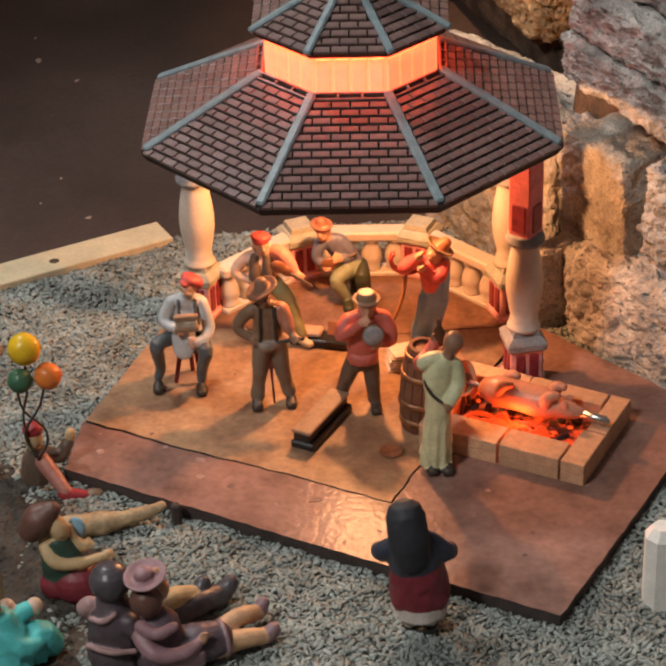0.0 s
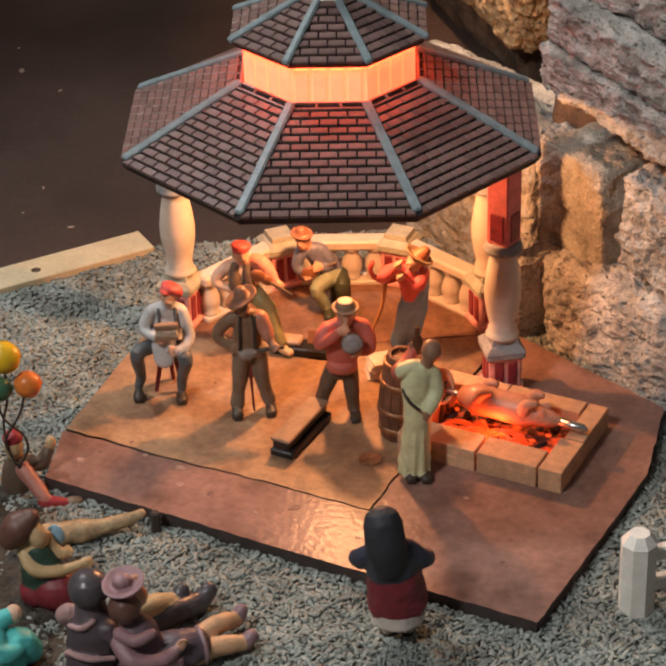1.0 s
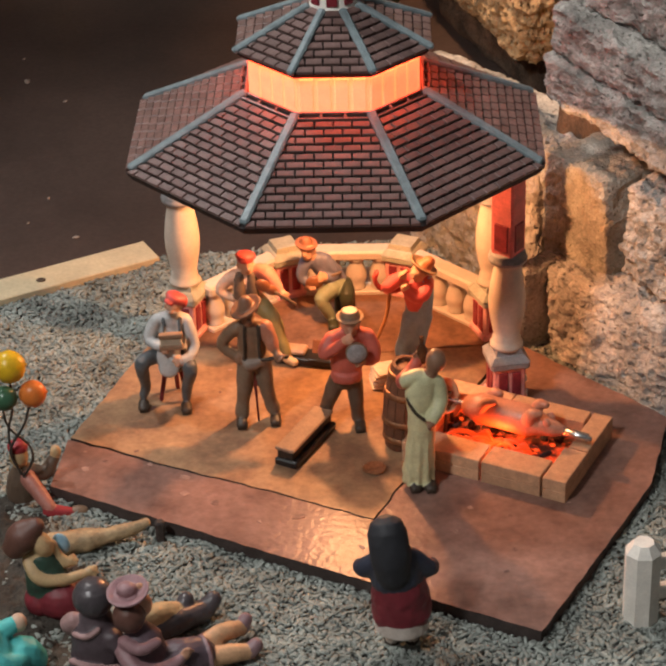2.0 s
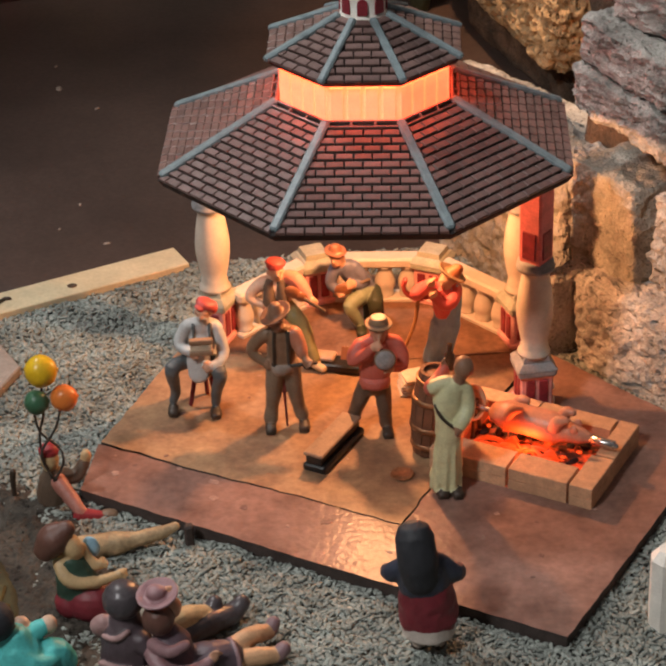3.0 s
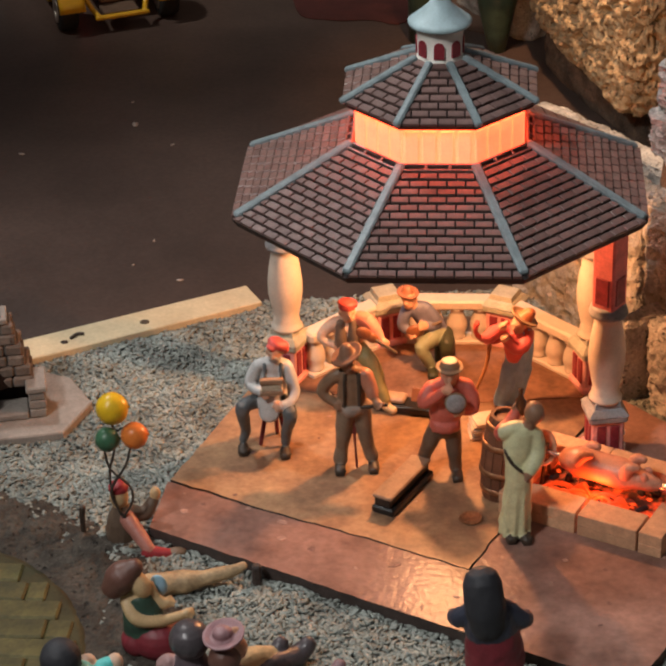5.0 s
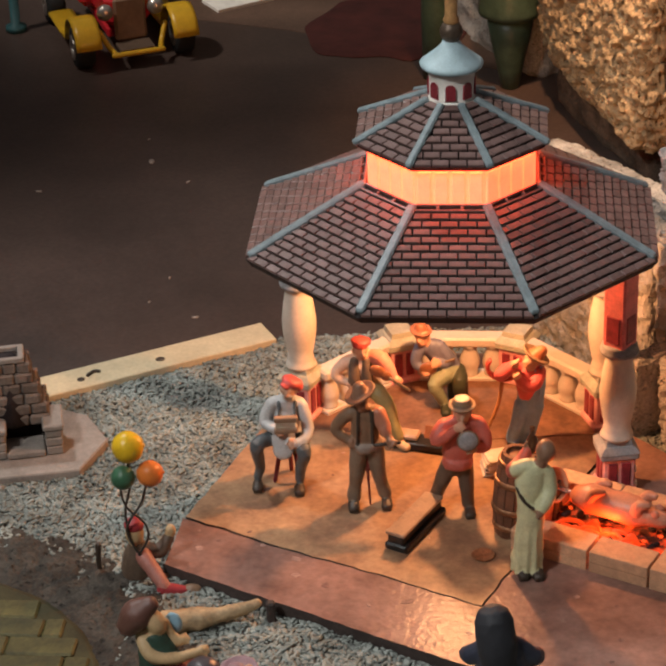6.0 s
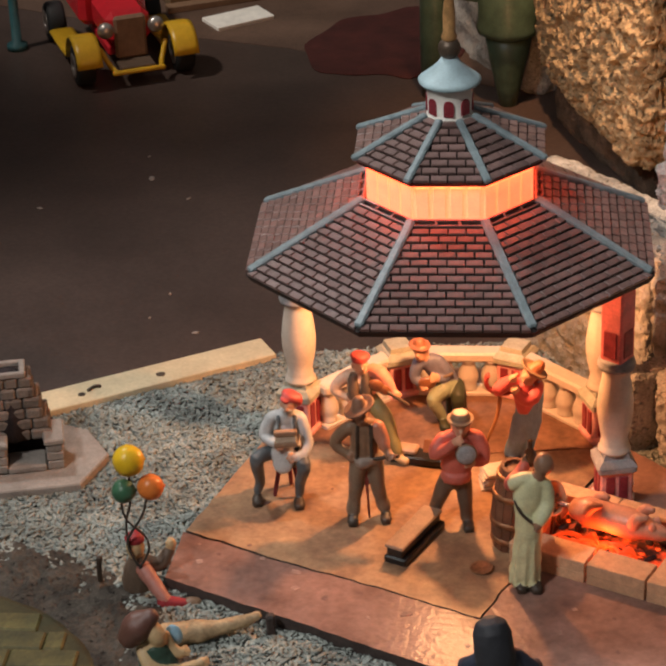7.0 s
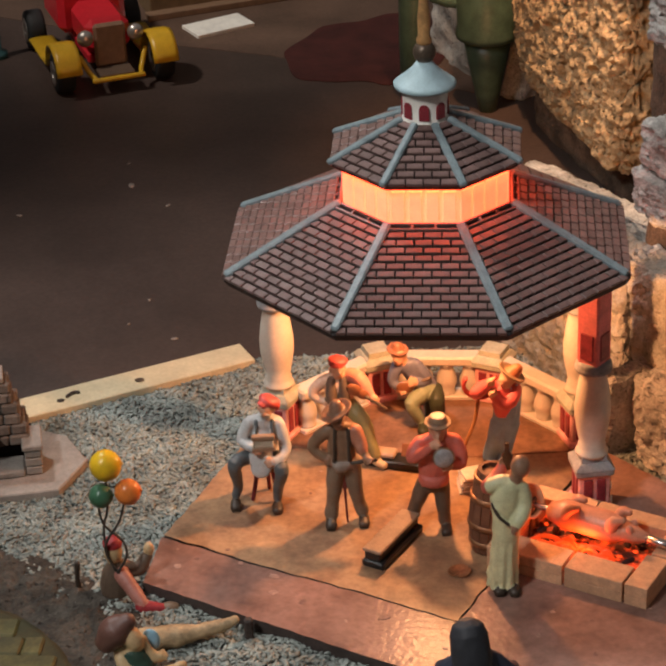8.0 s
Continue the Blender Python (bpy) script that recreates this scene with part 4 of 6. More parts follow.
def piper(s):
    s.limb(((0.02, 0, 2.7), (-0.2, -0.1, 1.9), (-0.42, -0.08, 1.2), (-0.62, -0.02, 0.45)), (0.6, 0.52, 0.46, 0.42), slot=2)
    s.limb(((0.55, 0, 2.7), (0.42, -0.08, 1.9), (0.3, -0.05, 1.2), (0.15, 0.0, 0.45)), (0.6, 0.52, 0.46, 0.42), slot=2)
    shoe_at(s, -0.66, 0, 4)
    shoe_at(s, 0.12, 0, 4)
    s.limb(((0.28, 0.02, 2.6), (0.4, 0.05, 3.5), (0.5, 0.05, 4.6)), (0.78, 0.8, 0.74), slot=2, flat=0.78)
    s.limb(((0.12, -0.3, 3.6), (0.1, -0.32, 4.2), (0.1, -0.25, 4.8)), (0.5, 0.6, 0.56), slot=1, flat=0.7)
    s.limb(((-0.5, 0.0, 5.1), (0.3, 0.05, 5.0), (0.95, 0.05, 4.75)), (0.4, 0.38, 0.36), slot=1)
    s.limb(((-0.5, -0.05, 5.15), (-1.05, -0.3, 5.15), (-1.42, -0.45, 4.85), (-0.95, -0.6, 5.35), (-0.65, -0.65, 5.6)), (0.42, 0.42, 0.38, 0.32, 0.25), slot=1)
    s.limb(((0.85, -0.1, 4.75), (0.55, -0.7, 4.45), (0.05, -0.85, 4.4), (-0.45, -0.85, 4.95)), (0.4, 0.4, 0.36, 0.26), slot=1)
    for x in (0.05, 0.8):
        s.limb(((x, -0.5, 3.6), (x + 0.05, -0.42, 4.5), (x + 0.1, -0.05, 5.1)), 0.1, 6, slot=2, fold=0)
    hand(s, (-0.58, -0.68, 5.75), 0, (0.1, -0.4, 0.7))
    hand(s, (-0.5, -0.88, 5.1), 0, (0.1, -0.4, 0.7))
    s.limb(((0.32, 0, 4.95), (0.34, -0.03, 5.3)), 0.28, slot=0)
    head(s, (0.34, -0.08, 5.5), 0, -38)
    brim(s, (0.58, 0.02, 5.82), 0.88, ang(0, 34, 0), 3)
    s.limb(((0.66, 0.03, 5.85), (0.98, 0.06, 6.12)), (0.46, 0.34), 14, slot=5, fold=0.05)


doll("musician_figurine", (3.9, 0.8, 0.02), 6, "horn player figurine in red shirt, blue overalls and straw hat", [skin, paint("rose_red_cloth", (0.58, 0.10, 0.10)), blue_cloth, straw, shoe, orange_hat], piper)
s = Shape()
for i in range(3):
    s.limb([(0.95 * math.cos(radians(a)), 0.12 * i, 0.8 * math.sin(radians(a))) for a in range(150, 391, 20)], 0.12, 8)
single("coiled_horn", s, red_cloth, (2.8, 0.75, 5.15), 6, "red coiled horn held up by a player", "horn")
s = Shape()
s.limb(((0, 0, 4.3), (-0.2, -0.08, 3.0), (-0.75, -0.1, 1.5), (-1.25, -0.15, 0.1)), (0.12, 0.11, 0.1, 0.09), 8)
single("walking_stick", s, paint("stick_wood", (0.40, 0.18, 0.07)), (2.65, 0.45, 0.02), 6, "thin bent brown wooden stick leaning at a player", "stick")


def cook(s):
    s.limb(((-0.08, 0, 0.75), (-0.02, 0, 1.6), (0.06, 0, 3.0), (0.1, 0, 4.3), (0.1, 0, 5.4), (0.2, 0.03, 6.2)), (0.84, 0.78, 0.72, 0.74, 0.84, 0.72), 24, slot=1, flat=0.8)
    s.limb(((-0.75, 0.05, 6.2), (0.0, 0.06, 6.45), (0.75, 0.0, 6.15)), (0.42, 0.42, 0.42), slot=1)
    for a, r in ((195, 0.15), (228, 0.2), (262, 0.16), (295, 0.2), (330, 0.15)):
        a = radians(a)
        s.limb(((-0.08 + 0.78 * math.cos(a), 0.62 * math.sin(a), 0.3), (0.0 + 0.68 * math.cos(a), 0.54 * math.sin(a), 2.2), (0.1 + 0.6 * math.cos(a), 0.48 * math.sin(a), 4.0)), (r, r * 0.7, 0.06), 8, slot=1, fold=0)
    s.limb(((-0.78, 0.1, 6.2), (-0.75, 0.6, 5.9), (-0.2, 1.1, 6.3), (0.0, 1.3, 6.6)), (0.44, 0.4, 0.34, 0.28), slot=2)
    hand(s, (0.05, 1.4, 6.75), 0, (0, 0.2, 1))
    s.limb(((0.85, 0.0, 6.1), (0.98, -0.2, 5.3), (0.8, -0.55, 4.7), (0.55, -0.8, 4.4)), (0.42, 0.44, 0.42, 0.36), slot=1)
    hand(s, (0.48, -0.9, 4.25), 0, (-0.3, -0.3, -0.8))
    s.limb(((-0.72, -0.35, 5.4), (-0.35, -0.68, 4.75), (0.2, -0.78, 4.3), (0.7, -0.6, 4.15)), 0.08, 8, slot=3, fold=0)
    s.limb(((0.45, 0, 6.45), (0.65, -0.05, 6.9)), 0.34, slot=0)
    s.ball((0.8, -0.05, 7.38), (0.52, 0.58, 0.62), 0)
    s.ball((1.05, 0.05, 7.15), (0.3, 0.34, 0.34), 0)
    shoe_at(s, -0.3, 0.0, 3)
    shoe_at(s, 0.45, -0.1, 3)


doll("cook_figurine", (4.35, -11.6, 0.02), 6, "bald cook figurine in a long pale green robe beside the fire", [tan_skin, robe_cloth, coral_cloth, shoe], cook)
s = Shape()
s.lathe([(0.26, 0), (0.3, 0.1), (0.3, 0.75), (0.12, 1.05), (0.12, 1.4), (0.15, 1.45)], seg=14)
single("bottle", s, paint("brown_glass", (0.09, 0.04, 0.02), 0.2), (4.45, -10.15, 6.45), 6, "small brown bottle held up by the cook", "bottle")

# ---- barrel, cases, dish ----
barrel = thing("barrel", (3.35, -8.0, 0.1), 12, "upright oak barrel with iron hoops beside the fire pit", "barrel")
barrel.scale = (1.08, 1.08, 1.14)
barrel.rotation_euler = (0, radians(5), radians(12))
PROFILE = [(0.82, 0.0), (0.96, 0.7), (1.06, 1.6), (1.08, 2.2), (1.06, 2.8), (0.96, 3.7), (0.82, 4.3)]
for i in range(14):
    s = Shape()
    a0, a1 = 2 * math.pi * (i + 0.04) / 14, 2 * math.pi * (i + 0.96) / 14
    v = []
    for r, z in PROFILE:
        for rr, aa in ((r, a0), (r, a1), (r - 0.18, a1), (r - 0.18, a0)):
            v.append((rr * math.cos(aa), rr * math.sin(aa), z))
    n = len(PROFILE)
    f = [[4 * j + q, 4 * j + (q + 1) % 4, 4 * j + 4 + (q + 1) % 4, 4 * j + 4 + q] for j in range(n - 1) for q in range(4)] + [[3, 2, 1, 0], [4 * n - 4, 4 * n - 3, 4 * n - 2, 4 * n - 1]]
    s.add(v, f, 0, False)
    part("stave", s, oak, barrel)
s = Shape()
s.lathe([(0.74, 4.0), (0.74, 4.12)], seg=20)
part("lid", s, oak, barrel)
for z, r in ((0.55, 0.95), (1.5, 1.07), (2.9, 1.07), (3.85, 0.95)):
    s = Shape()
    s.lathe([(r - 0.05, z - 0.14), (r + 0.03, z - 0.13), (r + 0.03, z + 0.13), (r - 0.05, z + 0.14)], seg=28)
    part("hoop", s, brass, barrel)
sack = thing("paper_stack", (2.45, -1.9, 0.02), 15, "crumpled stack of pale paper sheets on the slab", "paper stack")
for i in range(6):
    s = Shape()
    s.box((0.04 * (i % 3), 0.05 * ((i * 2) % 3), 0.09 + i * 0.17), (1.75 - 0.05 * i, 1.35 - 0.04 * (i % 4), 0.13), ang(2 * (i % 2), 3 * (i % 3) - 3, 7 * (i % 3) - 6), bev=0.04)
    part("sheet", s, paint("cream_paper", (0.62, 0.50, 0.36)), sack)

case = thing("instrument_case", (-1.72, -8.15, 0.0), 64.5, "long black instrument case with brown lid lying on the slab", "case")
s = Shape()
s.box((0, 0, 0.25), (4.5, 1.35, 0.46), bev=0.1)
part("base", s, black_mat, case)
s = Shape()
s.box((0, 0.05, 0.72), (4.3, 0.95, 0.5), bev=0.06)
part("body", s, black_mat, case)
s = Shape()
s.box((0, 0.05, 1.06), (4.45, 1.15, 0.2), bev=0.06)
part("lid", s, lid_mat, case)
case2 = thing("instrument_case", (-2.0, 0.4, 0.02), -12, "open black instrument case with tan lining", "case")
s = Shape()
s.box((0, 0, 0.3), (3.6, 1.2, 0.5), bev=0.08)
part("base", s, black_mat, case2)
s = Shape()
s.box((1.0, 0.35, 0.85), (1.6, 0.12, 0.8), ang(-25, 0, 0), bev=0.04)
part("lid", s, violin_wood, case2)
s = Shape()
s.box((-0.75, 0.05, 0.72), (1.4, 0.9, 0.35), bev=0.1)
part("cushion", s, paint("tan_lining", (0.40, 0.26, 0.17)), case2)
s = Shape()
s.lathe([(0.4, 0.02), (0.55, 0.04), (0.64, 0.13), (0.6, 0.17), (0.5, 0.08), (0.1, 0.06)], seg=28)
single("brass_dish", s, brass, (1.95, -10.35, 0.0), 0, "shallow dark brass dish lying on the slab", "dish")

# ---- the roast over the fire ----
spit = thing("roasting_spit", (9.12, -8.1, 0.0), -25, "steel roasting spit resting across the brick fire pit", "spit")
s = Shape()
s.limb(((-4.1, 0, 1.95), (4.35, 0.0, 1.6)), 0.16, 10)
s.lathe([(0.17, 0), (0.26, 0.03), (0.26, 1.35), (0.2, 1.4)], (2.9, 0, 1.67), 14, rot=ang(0, 92, 0))
part("rod", s, steel, spit)
for x in (-3.6,):
    for d in (-1, 1):
        s = Shape()
        s.limb(((x, d * 0.5, 0.2), (x, d * 0.05, 1.85), (x, -d * 0.12, 2.3)), 0.11, 8)
        part("support", s, dark_ball, spit)
pig = thing("roast_pig", (9.12, -8.1, 1.78), -25, "whole roast pig skewered on the spit over embers", "roast pig")
s = Shape()
s.limb(((-2.3, 0, 0.08), (-1.6, 0, 0.1), (-0.4, 0, 0.08), (0.8, 0, 0.04), (1.7, 0, 0.0)), (0.62, 0.85, 0.82, 0.86, 0.6), 18)
body = part("body", s, roast, pig)
s = Shape()
s.limb(((1.7, 0, 0.0), (2.3, 0, -0.05), (2.8, 0, -0.05)), (0.6, 0.48, 0.3), 14)
part("head", s, roast, pig)
for y in (-0.35, 0.35):
    s = Shape()
    s.ball((2.1, y, 0.4), (0.22, 0.12, 0.28), 0, ang(20 * y, 0, 0))
    part("ear", s, roast, pig)
for x, y in ((-1.5, -0.55), (-1.5, 0.55), (1.1, -0.55), (1.1, 0.5)):
    s = Shape()
    s.limb(((x, y * 0.8, 0.35), (x + 0.25, y, 0.85), (x + 0.65, y * 0.85, 0.95)), (0.42, 0.32, 0.2), 10)
    part("leg", s, roast, pig)
s = Shape()
s.lathe([(0.3, -0.75), (0.75, -0.6), (0.95, 0.0), (1.0, 0.5), (0.9, 0.52), (0.84, 0.0), (0.6, -0.45), (0.2, -0.55)], seg=26)
single("fire_pot", s, brick_mat, (5.35, -6.55, 2.15), 0, "round orange clay fire hood open towards the roast", "fire pot", turn=(35, 62))

# ---- spectators on the gravel ----
G = -0.78


def girl(s):
    for x in (-0.55, 0.35):
        s.limb(((x, 0, 1.6), (x, 0, 0.5)), (0.4, 0.36), slot=3)
        s.ball((x, 0.3, 0.3), (0.42, 0.7, 0.32), 4)
    s.lathe([(0.6, 1.15), (1.05, 1.1), (1.3, 1.25), (1.2, 1.9), (0.6, 2.0)], (-0.1, 0, 0), 24, 3)
    s.limb(((-0.1, 0, 2.0), (-0.18, 0, 3.1), (-0.25, 0, 4.2)), (1.42, 1.36, 1.15), 24, slot=2, flat=0.85)
    s.limb(((-0.25, 0, 4.0), (-0.4, 0, 4.8), (-0.55, 0, 5.6)), (1.28, 1.2, 0.8), 20, slot=1, flat=0.85)
    s.limb(((-1.0, 0, 5.1), (-1.75, 0.25, 4.4), (-1.95, 0.75, 4.2)), (0.5, 0.5, 0.38), slot=1)
    s.limb(((0.3, 0, 5.1), (1.1, 0.2, 4.3), (1.35, 0.7, 4.1)), (0.5, 0.48, 0.38), slot=1)
    s.limb(((-0.45, -0.45, 4.5), (-0.6, -0.35, 5.6), (-0.72, 0.0, 6.6)), (0.85, 0.95, 0.9), 28, slot=0, fold=0.04)


doll("child_figurine", (3.6, -23.8, G), 4, "standing child figurine with black hair, navy cape and wine skirt", [hair, navy, wine, sock, shoe], girl, "figurine", "spectator figurines")


def capped_man(s):
    s.limb(((0, 0, 0.4), (0, 0.05, 1.6), (0, 0.1, 2.7), (0.02, 0.15, 3.4)), (1.35, 1.25, 1.15, 0.8), 20, slot=1, flat=0.85)
    s.ball((0.0, 0.15, 4.55), (0.98, 1.0, 0.92), 0)
    s.ball((0.25, 0.5, 4.0), (0.62, 0.6, 0.52), 3)
    s.limb(((-0.95, 0.1, 3.3), (-1.25, 0.25, 3.0), (-1.15, 0.5, 2.5)), (0.42, 0.45, 0.36), slot=4)
    s.limb(((-1.0, -0.4, 2.9), (-0.4, -0.85, 3.0), (0.2, -0.7, 3.3)), (0.12, 0.14, 0.12), 8, slot=4)
    s.limb(((0.7, -0.5, 2.7), (1.2, -0.75, 2.2), (2.0, -0.9, 1.9)), (0.5, 0.42, 0.35), slot=1)
    s.limb(((-1.2, -0.6, 1.5), (-0.2, -1.2, 1.55), (1.0, -1.1, 1.5)), (0.14, 0.16, 0.14), 8, slot=4)
    s.limb(((0.6, 1.0, 0.8), (2.3, 2.3, 1.6), (3.6, 3.4, 1.0)), (0.7, 0.6, 0.5), slot=5)
    s.limb(((3.6, 3.4, 1.0), (3.9, 3.8, 1.5)), (0.42, 0.4), slot=2)
    s.limb(((0.9, 0.8, 0.7), (3.0, 2.4, 0.95), (4.7, 3.9, 0.7)), (0.72, 0.64, 0.55), slot=2)
    s.limb(((4.7, 3.9, 0.7), (5.15, 4.25, 1.1)), (0.52, 0.44), slot=2)


doll("spectator_figurine", (-10.4, -26.2, G), 3, "seated man figurine with a shiny charcoal cap, stretched legs", [charcoal, paint("dark_plum_coat", (0.085, 0.062, 0.07)), charcoal, skin, paint("rose_grey_collar", (0.36, 0.22, 0.21)), clay_tan], capped_man, "figurine", "spectator figurines")


def hat_woman(s):
    s.limb(((-0.1, 0, 0.4), (-0.12, 0.05, 1.6), (-0.2, 0.1, 2.6), (-0.3, 0.1, 3.1)), (1.25, 1.15, 0.95, 0.6), 20, slot=5, flat=0.85)
    s.ball((-0.65, -0.05, 3.95), (0.76, 0.78, 0.8), 1)
    s.limb(((-0.3, 0.1, 2.9), (-0.4, 0.15, 3.7)), 0.42, slot=2)
    s.ball((-0.2, 0.45, 4.2), (0.6, 0.55, 0.62), 2)
    brim(s, (-0.62, 0.2, 5.05), 1.0, ang(10, -8, 0), 3, 0.12)
    s.ball((-0.7, 0.15, 5.3), (0.48, 0.46, 0.34), 3)
    s.ball((-0.15, 0.35, 5.35), (0.16, 0.16, 0.12), 2)
    s.limb(((-1.0, -0.35, 2.75), (-0.2, -1.0, 2.75), (0.6, -0.7, 2.95)), (0.3, 0.3, 0.24), slot=3)
    s.limb(((-1.1, -0.3, 2.3), (-0.4, -1.15, 1.75), (0.8, -1.1, 1.65), (1.6, -0.7, 1.9)), (0.4, 0.4, 0.34, 0.26), slot=3)
    hand(s, (1.8, -0.55, 2.05), 2, (0.5, 0.3, 0.5))
    for k in range(4):
        s.limb(((-0.9 + 0.2 * k, -1.0, 1.5 - 0.2 * k), (0.5, -1.25, 1.3 - 0.22 * k), (1.8, -0.75, 1.45 - 0.2 * k)), 0.13, 8, slot=3 if k < 2 else 0, fold=0)
    s.limb(((0.1, 0.1, 0.8), (1.4, 0.2, 1.15), (2.4, 0.6, 1.1)), (1.1, 1.0, 0.85), 20, slot=5)
    s.lathe([(0.7, 0), (0.95, 0.02), (0.98, 0.14), (0.7, 0.2)], (2.55, 0.65, 1.05), 20, 0, rot=ang(0, 90, 22))
    s.limb(((2.2, 0.3, 0.85), (3.4, 0.75, 0.9), (4.55, 1.2, 0.7)), (0.6, 0.5, 0.4), slot=4)
    s.limb(((2.2, 0.9, 0.95), (3.3, 1.9, 1.25), (4.2, 2.7, 0.9)), (0.58, 0.48, 0.38), slot=4)
    s.limb(((4.55, 1.2, 0.65), (4.95, 1.4, 0.95)), (0.4, 0.36), slot=0)
    s.limb(((4.2, 2.7, 0.85), (4.45, 3.0, 1.25)), (0.38, 0.34), slot=0)


doll("spectator_figurine", (-8.1, -26.6, G), 3, "seated woman figurine with mauve hat and shawl, bare legs", [mauve, chestnut, skin, paint("pink_mauve", (0.30, 0.17, 0.18)), paint("warm_clay", (0.58, 0.34, 0.19)), paint("deep_plum_skirt", (0.10, 0.07, 0.085))], hat_woman, "figurine", "spectator figurines")


def reader(s):
    s.limb(((-0.2, 0.2, 1.0), (-0.15, 0.2, 2.1), (-0.3, 0.15, 3.1)), (1.0, 1.05, 0.72), 18, slot=1, flat=0.85)
    s.ball((0.55, -0.2, 0.95), (1.3, 1.0, 1.05), 2)
    s.ball((1.4, 0.2, 0.8), (1.0, 0.9, 0.85), 2)
    s.ball((-0.55, 0.1, 0.8), (0.8, 0.9, 0.8), 2)
    s.limb(((-1.5, 0.1, 3.9), (-1.05, 0.15, 4.5), (-0.35, 0.2, 5.05)), (0.62, 0.78, 0.42), 18, slot=0)
    s.ball((-0.2, 0.15, 4.0), (0.5, 0.55, 0.72), 3, ang(0, -24, 0))
    s.limb(((-0.75, 0.1, 3.3), (-0.3, 0.1, 3.5)), (0.4, 0.36), slot=3)
    s.ball((0.18, 0.1, 4.15), (0.14, 0.14, 0.12), 3)
    s.limb(((-0.9, 0.0, 3.2), (-0.5, -0.55, 2.6), (0.5, -0.5, 2.3), (1.7, -0.1, 2.35)), (0.34, 0.34, 0.3, 0.24), slot=3)
    s.limb(((0.25, 0.35, 3.9), (0.5, 0.3, 3.2), (0.9, 0.2, 2.8)), (0.2, 0.24, 0.26), slot=3)
    hand(s, (1.95, 0.0, 2.4), 3, (0.8, 0.2, 0.1))
    hand(s, (1.0, 0.25, 2.85), 3, (0.6, 0.3, 0.3))


doll("spectator_figurine", (-13.3, -21.4, G), 4, "seated reader figurine with chestnut hair, green top and red skirt", [chestnut, green_cloth, wine, clay_tan], reader, "figurine", "spectator figurines")
s = Shape()
s.ball((0, 0, 0), (0.42, 0.2, 0.62), 0, ang(0, -12, 0))
single("blue_bag", s, sky_clay, (-12.75, -20.6, 2.75), 10, "small light blue bag held by a seated reader", "bag")


def balloon_seller(s):
    s.limb(((0, 0, 0.6), (0.05, 0, 1.5), (0.1, 0, 2.3)), (0.85, 0.8, 0.5), 14, slot=1, flat=0.9)
    s.ball((0.05, -0.05, 3.1), (0.5, 0.5, 0.75), 2)
    s.ball((0.05, 0.0, 3.6), (0.55, 0.53, 0.4), 0)
    s.limb(((0.5, 0.1, 2.1), (1.2, 0.3, 1.7), (1.75, 0.6, 2.4)), (0.4, 0.42, 0.32), slot=1)
    s.ball((1.85, 0.65, 2.75), (0.3, 0.3, 0.42), 2)
    s.limb(((0.4, -0.3, 1.9), (1.1, -1.0, 1.2), (1.6, -1.5, 0.7)), (0.45, 0.4, 0.34), slot=3)
    s.limb(((1.5, -1.5, 0.5), (2.6, -1.5, 0.4)), (0.42, 0.3), slot=0)
    s.ball((3.0, -1.4, 0.42), (0.55, 0.36, 0.3), 4)


doll("balloon_seller_figurine", (-16.3, -11.8, G - 0.35), 4, "seated balloon seller figurine with red cap in brown coat", [paint("dark_red_cap", (0.30, 0.03, 0.035)), dark_cloth, clay_tan, paint("dusty_rose", (0.42, 0.17, 0.13)), brown_cloth], balloon_seller, "figurine", "spectator figurines")


def turquoise_child(s):
    s.limb(((0, 0, 0.4), (0, 0.1, 1.6), (-0.1, 0.1, 2.6)), (1.4, 1.3, 0.85), 20, slot=1, flat=0.9)
    s.ball((-0.85, 0.0, 3.7), (0.98, 0.98, 0.98), 0)
    s.limb(((0.0, 0.3, 2.5), (0.6, 0.7, 2.35), (1.15, 1.0, 2.55)), (0.55, 0.48, 0.4), slot=1)
    s.limb(((0.0, -0.3, 2.2), (0.9, -0.5, 1.5), (1.6, 0.1, 1.3)), (0.55, 0.5, 0.4), slot=1)
    s.ball((0.2, 0.9, 2.75), (0.45, 0.45, 0.42), 2)
    s.ball((1.45, 1.15, 2.55), (0.4, 0.4, 0.48), 2)
    s.limb(((0.6, 0.4, 0.8), (1.5, 0.6, 1.35), (2.0, 0.9, 0.6)), (0.8, 0.75, 0.7), slot=1)
    for k in range(4):
        s.limb(((0.9 + 0.3 * k, -0.25 + 0.1 * k, 0.3), (0.9 + 0.25 * k, -0.1 + 0.15 * k, 1.5)), (0.16, 0.1), 8, slot=1, fold=0)


doll("child_figurine", (-15.4, -27.0, G + 0.3), 4, "seated child figurine in bright turquoise with black hair", [hair, turquoise, pale_skin], turquoise_child, "figurine", "spectator figurines")

